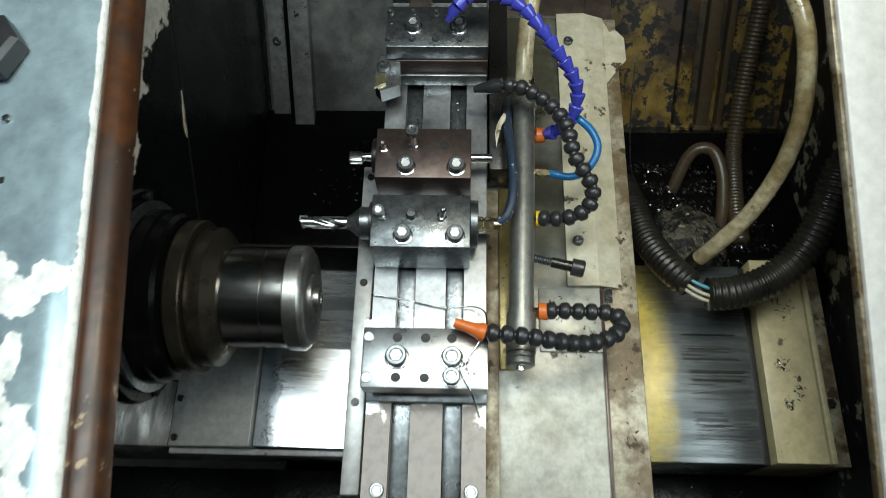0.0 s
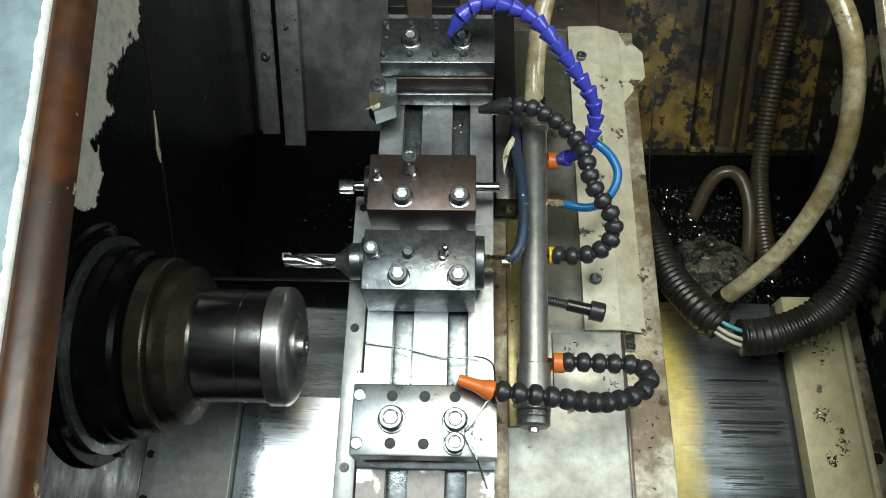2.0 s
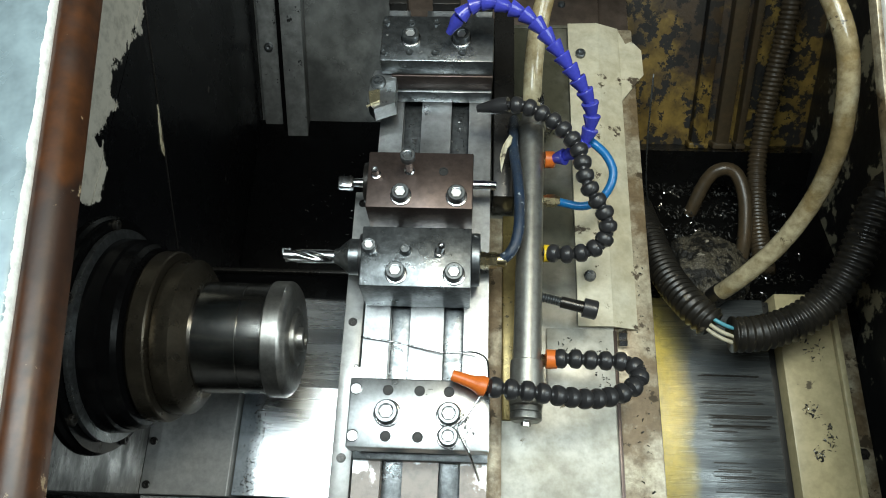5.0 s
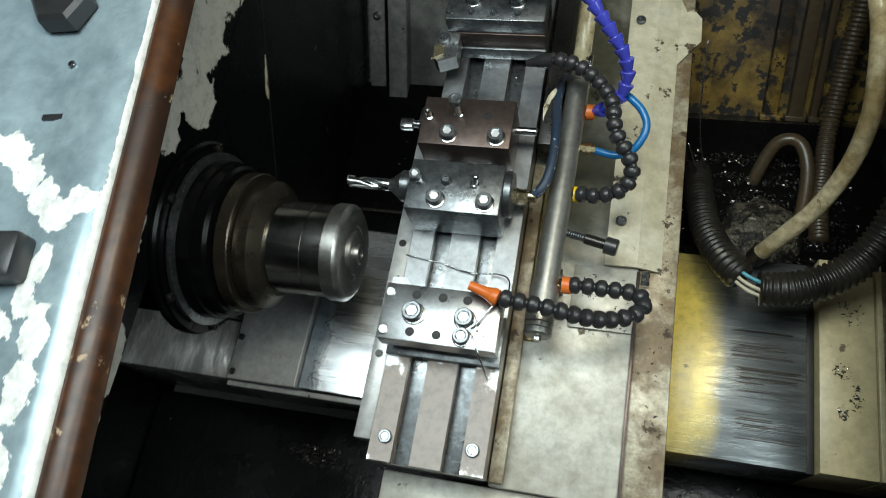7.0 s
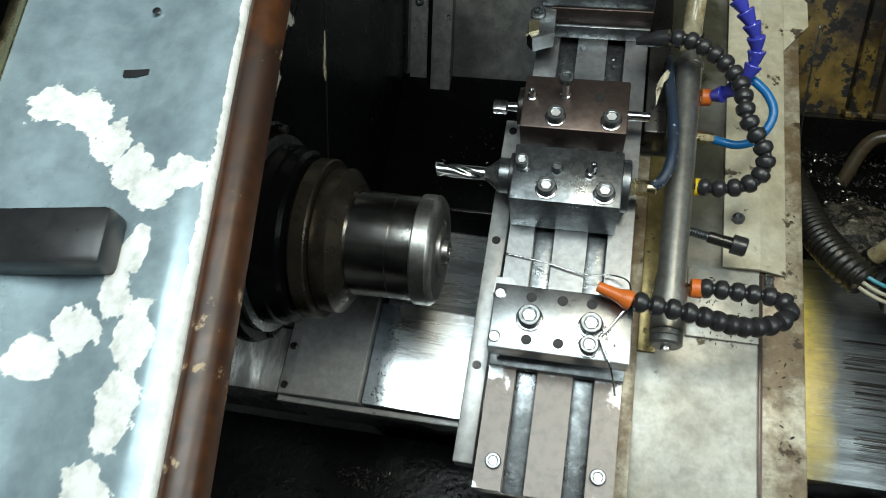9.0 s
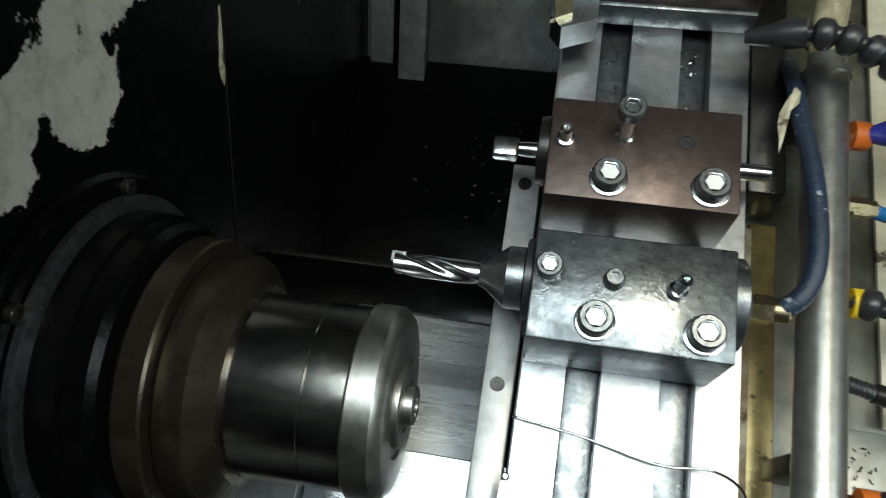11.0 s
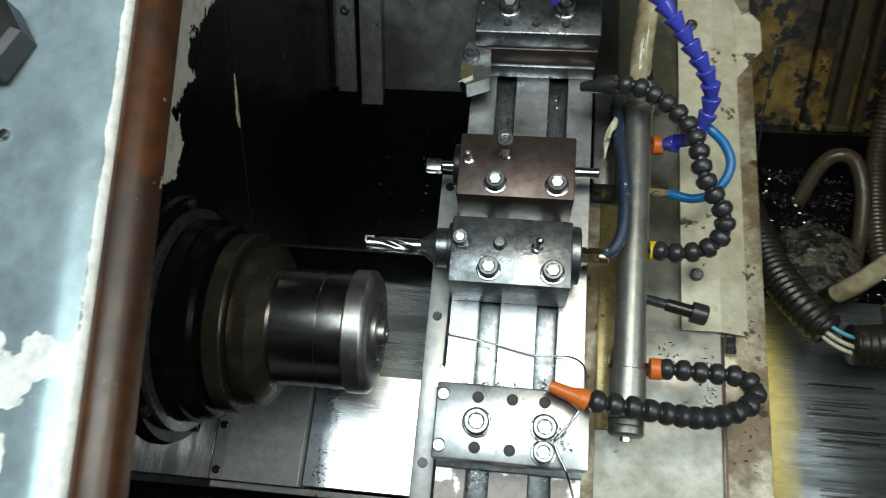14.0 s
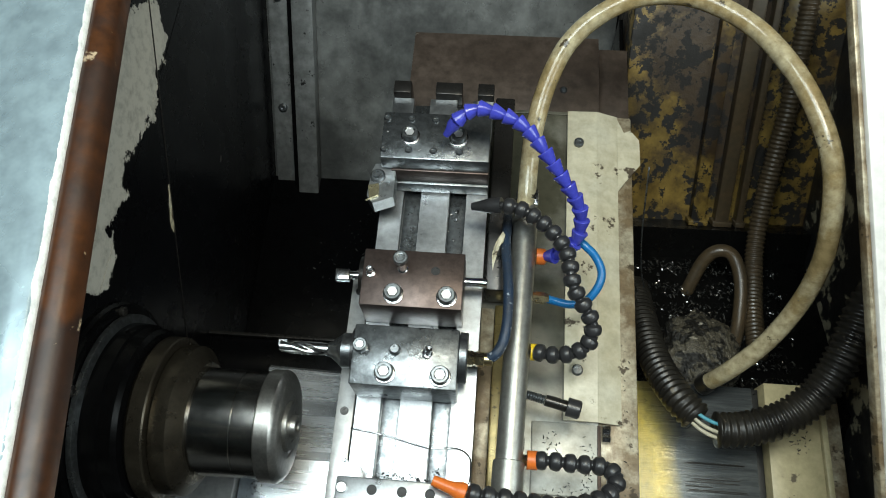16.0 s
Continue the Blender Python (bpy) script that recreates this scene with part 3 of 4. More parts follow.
def clamp_block():
    t = thing("tool_clamp", (0.064, 0.277, 0), "bright steel clamp plate holding a turning tool on the table", "tool holder")
    top = part("upper_plate", box(0.004, 0.1235, 0.248, 0.307, 0.046, 0.070, 0.0016), steel_dull, t)
    part("lower_plate", box(0.004, 0.1235, 0.2440, 0.307, 0, 0.0200, 0.0012), steel_dull, t)
    part("spacer", box(0.030, 0.1235, 0.2700, 0.306, 0.0203, 0.0457, 0.0008), steel_dark, t)
    for x in (0.0355, 0.089):
        cap_bolt(top, x, 0.276, 0.070)
    for x in (0.008, 0.035, 0.062, 0.0905):
        for y in (0.259, 0.299):
            if x > 0.08 and y > 0.28:
                continue
            part("set_screw", SHORT, None, top, "", Matrix.Translation((x, y, 0.0665)) @ Matrix.Scale(0.8, 4))
    tool = thing("turning_tool", (0.07, 0.242, 0.02), "brown square-shank turning tool with a clamped insert", "turning tool")
    part("shank", box(0.0145, 0.1235, 0.2465, 0.2695, 0.0205, 0.0455, 0.001), steel_brown, tool)
    hd = part("head", slab(((0.014, 0.2555), (-0.004, 0.2545), (-0.0075, 0.244), (-0.0095, 0.214), (-0.002, 0.205), (0.020, 0.214), (0.0195, 0.2455), (0.014, 0.2555)), 0.021, 0.0435), steel, tool, "bare steel tool head")
    part("insert", slab(((-0.0085, 0.225), (-0.0060, 0.209), (-0.0095, 0.207), (0.004, 0.214), (0.003, 0.228)), 0.0436, 0.0475), carbide, hd, "gold-coated carbide insert")
    part("clamp", lathe(((0, 0.0085), (0.003, 0.0085), (0.0045, 0.0065), (0.0045, 0.0045), (0.009, 0.0045), (0.009, 0.0024), (0.006, 0.0024), (0.006, 0)), 20, Matrix.Translation((0.0005, 0.238, 0.0437))), steel_dull, hd, "round clamp screw")


clamp_block()


def bored_block(name, y0, y1, material, label, bevel=0.0014):
    t = thing(name, (0.0525, (y0 + y1) / 2, 0), label, "tool holder", "tool holders on the table")
    bd = part("body", box(0.0, 0.105, y0, y1, 0.0, 0.060, bevel), material, t)
    for x in (0.0345, 0.089):
        cap_bolt(bd, x, y0 + 0.0125, 0.060)
    return t, bd


def boring_holder():
    t, bd = bored_block("boring_bar_holder", 0.082, 0.144, steel_brown, "brown oxidised steel tool block with cap bolts")
    part("set_screw", SMALL, None, bd, "", Matrix.Translation((0.009, 0.1165, 0.060)))
    part("threaded_hole", HOLE, None, bd, "", Matrix.Translation((0.0755, 0.1225, 0.060)))
    tall = part("long_bolt", lathe(((0, 0.0055), (0.001, 0.0042), (0.022, 0.0042)), 18, Matrix.Translation((0.0415, 0.1235, 0.060))), steel_bright, bd, "half-unscrewed long bolt")
    hd = part("head", CAP, None, tall, "", Matrix.Translation((0.0415, 0.1235, 0.082)) @ Matrix.Scale(0.82, 4))
    part("sleeve", lathe(((-0.007, 0.014), (-0.006, 0.0205), (-0.001, 0.0215), (0.0, 0.0215)), 32, at_x(0, 0.124, 0.030)), steel_dark, t, "dark sleeve collar")
    bar = thing("boring_bar", (0.05, 0.124, 0.03), "slim steel boring bar with a square cutting tip", "boring bar")
    part("shank", lathe(((-0.018, 0.0042), (-0.012, 0.0048), (0.128, 0.0050), (0.129, 0.0044)), 18, at_x(0, 0.124, 0.030)), steel_bright, bar)
    part("tip", box(-0.034, -0.0185, 0.117, 0.130, 0.024, 0.0345, 0.0018), steel_bright, bar, "bright square tip")


boring_holder()


def drill_holder():
    t, bd = bored_block("drill_holder", 0.0005, 0.0615, steel_dull, "grey steel tool block with cap bolts and set screws")
    b = part("bolt", CAP, None, bd, "", Matrix.Translation((0.0085, 0.0375, 0.0635)) @ Matrix.Scale(0.78, 4))
    sub("socket", SOCKET, b)
    part("collar", lathe(((0, 0.0062), (0.0035, 0.0062)), 18, Matrix.Translation((0.0085, 0.0375, 0.060))), steel_bright, b)
    part("set_screw", SHORT, None, bd, "", Matrix.Translation((0.0425, 0.0365, 0.060)))
    part("set_screw", SMALL, None, bd, "", Matrix.Translation((0.0745, 0.0345, 0.060)) @ pose(0, 0, 0, -12, 10, 0))
    part("rear_flange", lathe(((0.105, 0.0255), (0.1055, 0.0262), (0.1125, 0.0262), (0.1135, 0.0250), (0.1135, 0.011)), 36, at_x(0, 0.041, 0.030)), steel_dull, t, "round steel rear flange")
    part("hose_nipple", lathe(((0.1135, 0.0085), (0.119, 0.0085), (0.1195, 0.0072), (0.121, 0.0072), (0.1215, 0.0082), (0.130, 0.0082), (0.1315, 0.0060)), 6, at_x(0, 0.041, 0.030)), brass, t, "hexagonal hose nipple")
    part("seal_ring", lathe(((-0.0045, 0.0215), (-0.004, 0.0235), (-0.0005, 0.0235), (0.0, 0.0225)), 36, at_x(0, 0.041, 0.030)), black_plastic, t, "black seal ring")
    d = thing("drill", (-0.02, 0.041, 0.03), "bright fluted indexable drill in its chuck sleeve", "drill")
    part("sleeve", lathe(((-0.030, 0.0070), (-0.026, 0.0085), (-0.016, 0.0168), (-0.0145, 0.0180), (-0.005, 0.0182)), 36, at_x(0, 0.041, 0.030)), steel_dull, d, "tapered steel sleeve")
    bm = bmesh.new()
    n, seg = 28, 40
    rings = []
    for i in range(n):
        x = -0.080 + 0.052 * i / (n - 1)
        turn = 3.4 * i / (n - 1)
        ring = []
        for k in range(seg):
            a = 2 * math.pi * k / seg
            dent = max(0.0, math.cos(2 * (a - turn)) - 0.25) / 0.75
            r = 0.0069 * (1 - 0.48 * dent ** 0.8)
            ring.append(bm.verts.new((x, 0.041 + r * math.cos(a), 0.030 + r * math.sin(a))))
        rings.append(ring)
    for a, b2 in zip(rings, rings[1:]):
        for k in range(seg):
            bm.faces.new((a[k], a[(k + 1) % seg], b2[(k + 1) % seg], b2[k]))
    bm.faces.new(rings[0][::-1])
    bm.faces.new(rings[-1])
    bmesh.ops.recalc_face_normals(bm, faces=bm.faces)
    smooth_by_angle(bm, 40)
    part("fluted_body", bm, steel_bright, d)
    part("insert", slab(((-0.0825, 0.0415), (-0.0825, 0.0475), (-0.074, 0.0475), (-0.074, 0.0415)), 0.0305, 0.0335), steel, d, "small cutting insert")


drill_holder()


def front_block():
    t = thing("front_tool_clamp", (0.062, -0.115, 0), "bright steel clamp plate with two large bolts and open threads", "tool holder")
    top = part("upper_plate", box(0.0, 0.124, -0.146, -0.085, 0.031, 0.055, 0.0014), steel, t)
    part("lower_plate", box(0.0, 0.124, -0.150, -0.095, 0.0, 0.010, 0.001), steel_dull, t)
    part("spacer", box(0.004, 0.120, -0.135, -0.100, 0.0105, 0.0305, 0.001), steel_dark, t)
    cap_bolt(top, 0.0345, -0.116, 0.055, 1.15)
    cap_bolt(top, 0.0885, -0.116, 0.055, 1.08)
    cap_bolt(top, 0.0885, -0.135, 0.055, 0.95)
    for x, y in ((0.034, -0.0955), (0.062, -0.0955), (0.088, -0.0955), (0.034, -0.1355), (0.062, -0.1355)):
        part("threaded_hole", HOLE, None, top, "", Matrix.Translation((x, y, 0.055)))
    for y in (-0.095, -0.136):
        part("plug", lathe(((0, 0.0055), (0.0008, 0.0055), (0.0012, 0.0048), (0.0006, 0.0044), (0.0006, 0)), 18, Matrix.Translation((0.0055, y, 0.055))), steel, top)
    tool = thing("turning_tool", (0.01, -0.075, 0.01), "short bare steel turning tool beside the clamp", "turning tool")
    part("head", slab(((-0.004, -0.086), (-0.003, -0.070), (0.012, -0.069), (0.018, -0.076), (0.018, -0.086)), 0.011, 0.030), steel, tool)
    part("pin", lathe(((0, 0.0022), (0.010, 0.0022), (0.011, 0.0012)), 10, Matrix.Translation((-0.001, -0.067, 0.012))), steel_bright, tool)


front_block()

# ---- saddle ----


def saddle():
    t = thing("saddle", (0.19, 0.05, -0.30), "oily metal saddle plate with a stained beige side strip", "machine saddle")
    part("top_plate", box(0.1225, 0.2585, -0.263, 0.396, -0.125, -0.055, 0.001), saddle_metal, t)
    part("side_strip", box(0.2590, 0.302, -0.272, 0.398, -0.128, -0.058, 0.002), strip_metal, t, "stained beige side strip")
    part("apron", box(0.262, 0.300, -0.27, 0.395, -0.31, -0.1285, 0.001), strip_metal, t)
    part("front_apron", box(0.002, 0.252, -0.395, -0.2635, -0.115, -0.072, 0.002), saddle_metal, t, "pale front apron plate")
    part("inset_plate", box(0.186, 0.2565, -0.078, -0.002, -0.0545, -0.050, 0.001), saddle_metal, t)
    part("ridge", box(0.2570, 0.2606, -0.262, -0.002, -0.0545, -0.0530, 0.0004), steel_brown, t, "dark grimy seam")
    part("reflection_strip", box(0.1395, 0.1575, -0.10, 0.128, -0.0548, -0.0500, 0.001), amber, t, "channel strip with the golden light's reflection painted amber")
    part("edge_rail", box(0.124, 0.139, -0.26, 0.12, -0.0545, -0.040, 0.001), strip_metal, t)
    for y in (-0.015, -0.006):
        part("bolt", lathe(((0, 0.0052), (0.008, 0.0052), (0.009, 0.004), (0.009, 0.0025), (0.006, 0.0025), (0.006, 0)), 6, at_x(0.262, y, -0.0525)), steel_bright, t)
    back = thing("rear_cover_plate", (0.13, 0.5, -0.10), "rusty brown sheet-metal cover behind the table", "cover plate")
    part("sheet", box(0.008, 0.262, 0.400, 0.528, -0.075, -0.062, 0.001), brown_plate, back)
    part("side_sheet", box(0.264, 0.305, 0.400, 0.528, -0.12, -0.085, 0.001), brown_plate, back)
    part("edge", box(0.13, 0.262, 0.3975, 0.402, -0.061, -0.056, 0.0006), saddle_metal, back, "thin folded edge")
    for x, y in ((0.055, 0.43), (0.215, 0.44), (0.06, 0.405)):
        part("screw", lathe(((0, 0.005), (0.002, 0.0048), (0.004, 0.003), (0.0045, 0)), 14, Matrix.Translation((x, y, -0.062))), steel_dull, back)


saddle()


def cream_cover():
    t = thing("cream_cover", (0.24, 0.2, -0.055), "bent sheet-metal cover in chipped cream paint with cap screws", "cover")
    part("sheet", prism(((0.2195, -0.0490), (0.2195, -0.0455), (0.2560, -0.0440), (0.2575, -0.0448), (0.2835, -0.0545), (0.2825, -0.0575), (0.2570, -0.0485)), 0.0, 0.396), cream, t)
    part("tab", slab(((0.2835, 0.392), (0.292, 0.372), (0.300, 0.376), (0.311, 0.362), (0.3115, 0.326), (0.301, 0.312), (0.2835, 0.288)), -0.0565, -0.0535), cream, t, "cut cream corner tab")
    screw = mesh_of("screw", lathe(((0, 0.0062), (0.004, 0.0062), (0.0052, 0.0048), (0.0052, 0.0030), (0.0025, 0.0030), (0.0025, 0)), 18), steel_dull)
    for y in (0.348, 0.0555):
        part("screw", screw, None, t, "", Matrix.Translation((0.2335, y, -0.0445)))


cream_cover()

# ---- coolant manifold and its hoses ----


def manifold():
    t = thing("coolant_manifold", (0.162, 0.05, -0.05), "dull aluminium coolant manifold pipe with end caps", "manifold pipe")
    x, z = 0.162, 0.012
    m = Matrix.Translation((x, 0, z)) @ pose(0, 0, 0, -90, 0, -1.6)
    part("pipe", lathe(((-0.075, 0.0135), (0.205, 0.0135)), 32, m), pipe_metal, t)
    part("lower_sleeve", lathe(((-0.098, 0.0152), (-0.097, 0.0158), (-0.0555, 0.0158), (-0.0545, 0.0136)), 32, m), pipe_metal, t, "thicker pipe sleeve")
    part("end_cap", lathe(((-0.112, 0.0045), (-0.112, 0.0125), (-0.110, 0.0150), (-0.1045, 0.0150), (-0.104, 0.0140), (-0.103, 0.0150), (-0.0985, 0.0152)), 32, m), pipe_metal, t, "ringed end cap")
    part("plug", lathe(((-0.1165, 0.0030), (-0.116, 0.0048), (-0.1125, 0.0048)), 6, m), steel_bright, t)
    part("upper_collar", lathe(((0.203, 0.0142), (0.204, 0.0150), (0.209, 0.0150), (0.211, 0.0120), (0.222, 0.0112), (0.246, 0.0112)), 32, m), pipe_metal, t)
    part("hose_clip", lathe(((0.232, 0.0128), (0.243, 0.0128)), 28, m), steel_bright, t, "bright hose clip")
    part("clip_screw", box(0.176, 0.181, 0.226, 0.246, 0.012, 0.020, 0.001), steel_bright, t)
    for y in (0.165, 0.119, 0.057, -0.053):
        part("outlet", lathe(((0, 0.0062), (0.006, 0.0062), (0.007, 0.0052), (0.010, 0.0052)), 6, at_x(0.172, y, 0.010)), brass, t, "brass outlet")
    for y in (0.20, -0.035):
        part("bracket", box(0.150, 0.176, y - 0.006, y + 0.006, -0.0545, 0.0, 0.001), steel_dark, t)
    sp = thing("capped_stud", (0.2, 0.008, -0.05), "black threaded stud with a knurled cap", "stud")
    st = Matrix.Translation((0.174, 0.016, -0.002)) @ pose(0, 0, 0, 0, 90, -13)
    part("thread", lathe([(0.0013 * k, 0.0042 + 0.0008 * (k % 2)) for k in range(18)], 16, st), steel_dull, sp, "bare thread")
    part("stem", lathe(((0.0225, 0.0060), (0.046, 0.0062), (0.0465, 0.0050)), 18, st), steel_dark, sp)
    part("cap", lathe(((0.0450, 0.0080), (0.0455, 0.0098), (0.0580, 0.0098), (0.0595, 0.0085)), 20, st), black_plastic, sp)


manifold()


def jointed_hose(name, points, mesh, label, pitch, group="jointed coolant hoses"):
    t = thing(name, points[0], label, "coolant hose", group)
    line = glide(points, 0.001)
    n = int(pitch * 1000)
    k = 0
    while k + n < len(line):
        a, b = line[k], line[k + n]
        m = Matrix.Translation(a) @ (b - a).to_track_quat("Z", "Y").to_matrix().to_4x4()
        part("segment", mesh, None, t, "", m)
        k += n
    return t


BALL = mesh_of("segment", lathe(((-0.004, 0.0045), (-0.001, 0.0050), (0.0012, 0.0080), (0.0035, 0.0090), (0.0070, 0.0094), (0.0095, 0.0086), (0.0112, 0.0062), (0.0120, 0.0046), (0.0150, 0.0044)), 18), black_plastic)
CONE = mesh_of("segment", lathe(((-0.003, 0.0040), (0.0, 0.0046), (0.0018, 0.0056), (0.0125, 0.0090), (0.0135, 0.0086), (0.0135, 0.0046)), 18), blue_plastic)

blue = jointed_hose("blue_jointed_hose", ((0.190, 0.164, 0.018), (0.205, 0.162, 0.030), (0.220, 0.171, 0.045), (0.224, 0.186, 0.062), (0.219, 0.198, 0.078), (0.206, 0.212, 0.092), (0.193, 0.226, 0.102),
                                          (0.180, 0.240, 0.111), (0.165, 0.257, 0.118), (0.150, 0.268, 0.122), (0.132, 0.274, 0.125), (0.115, 0.280, 0.124), (0.100, 0.279, 0.120), (0.086, 0.271, 0.110)),
                    CONE, "blue jointed plastic coolant hose arching over the table", 0.0145)
tip = Matrix.Translation((0.087, 0.272, 0.110)) @ Vector((-0.012, -0.009, -0.017)).to_track_quat("Z", "Y").to_matrix().to_4x4()
part("nozzle", lathe(((0, 0.0070), (0.006, 0.0072), (0.012, 0.0050), (0.020, 0.0036), (0.020, 0.0022)), 18, tip), blue_plastic, blue, "blue tapered nozzle")
part("end_fitting", lathe(((0, 0.0090), (0.009, 0.0090), (0.011, 0.0070)), 18, at_x(0.181, 0.165, 0.014)), orange_plastic, blue, "orange end fitting")

long_black = jointed_hose("black_jointed_hose", ((0.182, 0.057, 0.016), (0.195, 0.053, 0.020), (0.213, 0.053, 0.025), (0.229, 0.057, 0.030), (0.239, 0.070, 0.036), (0.237, 0.085, 0.045), (0.228, 0.099, 0.050),
                                                ((0.219), 0.110, 0.055), (0.214, 0.126, 0.060), (0.211, 0.148, 0.061), (0.200, 0.166, 0.062), (0.184, 0.183, 0.063), (0.158, 0.198, 0.064), (0.136, 0.203, 0.058)),
                          BALL, "black jointed plastic coolant hose curling over the manifold", 0.0140)
tip = Matrix.Translation((0.136, 0.203, 0.058)) @ Vector((-0.027, 0.002, -0.010)).to_track_quat("Z", "Y").to_matrix().to_4x4()
part("nozzle", lathe(((-0.004, 0.0085), (0.008, 0.0088), (0.020, 0.0060), (0.030, 0.0042), (0.030, 0.0026)), 18, tip), black_plastic, long_black, "black tapered nozzle")
part("end_fitting", lathe(((0, 0.0088), (0.006, 0.0088), (0.008, 0.0070)), 18, at_x(0.178, 0.057, 0.013)), yellow_plastic, long_black, "yellow end fitting")

low_black = jointed_hose("black_jointed_hose", ((0.186, -0.053, 0.018), (0.206, -0.053, 0.020), (0.222, -0.054, 0.020), (0.237, -0.054, 0.020), (0.252, -0.054, 0.020), (0.263, -0.060, 0.022), (0.264, -0.072, 0.025), (0.251, -0.084, 0.030),
                                               (0.234, -0.091, 0.035), (0.215, -0.096, 0.045), (0.196, -0.097, 0.055), (0.181, -0.097, 0.062), (0.166, -0.096, 0.066), (0.150, -0.095, 0.068), (0.132, -0.094, 0.069), (0.116, -0.092, 0.071)),
                         BALL, "black jointed plastic coolant hose bent back over the manifold", 0.0142)
tip = Matrix.Translation((0.120, -0.0935, 0.070)) @ Vector((-0.032, 0.0095, 0.004)).to_track_quat("Z", "Y").to_matrix().to_4x4()
part("nozzle", lathe(((-0.001, 0.0060), (0.0, 0.0086), (0.005, 0.0088), (0.008, 0.0074), (0.014, 0.0058), (0.027, 0.0050), (0.031, 0.0046), (0.031, 0.0028)), 20, tip), orange_plastic, low_black, "orange tapered nozzle")
part("end_fitting", lathe(((0, 0.0092), (0.010, 0.0092), (0.012, 0.0070)), 18, at_x(0.178, -0.053, 0.016)), orange_plastic, low_black, "orange end fitting")


def tube(name, points, radius, material, label, category, step=0.004, ribs=0, seg=12):
    t = thing(name, points[0], label, category)
    part("tube", sweep(points, radius, step, seg, ribs), material, t)
    return t


air = tube("blue_air_tube", ((0.192, 0.119, 0.008), (0.204, 0.117, 0.006), (0.220, 0.114, 0.007), (0.236, 0.118, 0.012), (0.247, 0.131, 0.020), (0.250, 0.146, 0.026), (0.243, 0.161, 0.031), (0.232, 0.171, 0.035), (0.224, 0.178, 0.035)), 0.0045, tube_blue, "thin bright blue air tube looping from a brass fitting", "air tube")
part("fitting", lathe(((0, 0.0068), (0.009, 0.0068), (0.0095, 0.0054), (0.014, 0.0054)), 6, at_x(0.182, 0.119, 0.008)), brass, air, "brass fitting")
tube("coolant_hose", ((0.128, 0.041, 0.030), (0.134, 0.042, 0.031), (0.142, 0.046, 0.036), (0.149, 0.060, 0.040), (0.152, 0.086, 0.040), (0.151, 0.126, 0.035), (0.147, 0.171, 0.025), (0.148, 0.200, 0.012), (0.150, 0.226, -0.005), (0.150, 0.236, -0.03)), 0.0055, hose_dark, "dark blue braided hose to the drill holder", "hose")
part("ferrule", lathe(((0, 0.0068), (0.008, 0.0068), (0.009, 0.0058)), 14, at_x(0.1305, 0.0412, 0.0302)), brass, bpy.data.objects["coolant_hose"], "brass ferrule")
tape = slab(((0.1395, 0.178), (0.1430, 0.186), (0.1455, 0.181), (0.1440, 0.172), (0.1400, 0.168), (0.1378, 0.158), (0.1352, 0.146), (0.1338, 0.139), (0.1330, 0.147), (0.1322, 0.156), (0.1338, 0.166), (0.1362, 0.172)), 0.0305, 0.0315)
for v in tape.verts:
    v.co.z += 0.0025 * math.sin(v.co.y * 260)
part("tape", tape, cream, bpy.data.objects["coolant_hose"], "torn end of white tape")
clear = tube("clear_hose", ((0.167, 0.222, 0.013), (0.168, 0.245, 0.018), (0.169, 0.275, 0.030), (0.172, 0.305, 0.052), (0.182, 0.345, 0.075), (0.202, 0.384, 0.100), (0.236, 0.410, 0.122), (0.280, 0.425, 0.135), (0.335, 0.420, 0.140), (0.390, 0.385, 0.140),
                            (0.428, 0.330, 0.138), (0.452, 0.275, 0.128), (0.465, 0.233, 0.110), (0.473, 0.196, 0.075), (0.480, 0.170, 0.028), (0.477, 0.144, -0.030), (0.456, 0.113, -0.080), (0.425, 0.088, -0.120), (0.408, 0.080, -0.16)),
             0.0106, hose_clear, "yellowed clear coolant hose in a wide loop", "hose", 0.006, seg=16)
part("end_sleeve", lathe(((0, 0.0122), (0.016, 0.0122), (0.018, 0.0110)), 20, Matrix.Translation((0.411, 0.0815, -0.153)) @ Vector((-0.012, -0.007, -0.03)).to_track_quat("Z", "Y").to_matrix().to_4x4()), steel_dark, clear, "dark end sleeve")

# ---- conduit, panel and pit ----


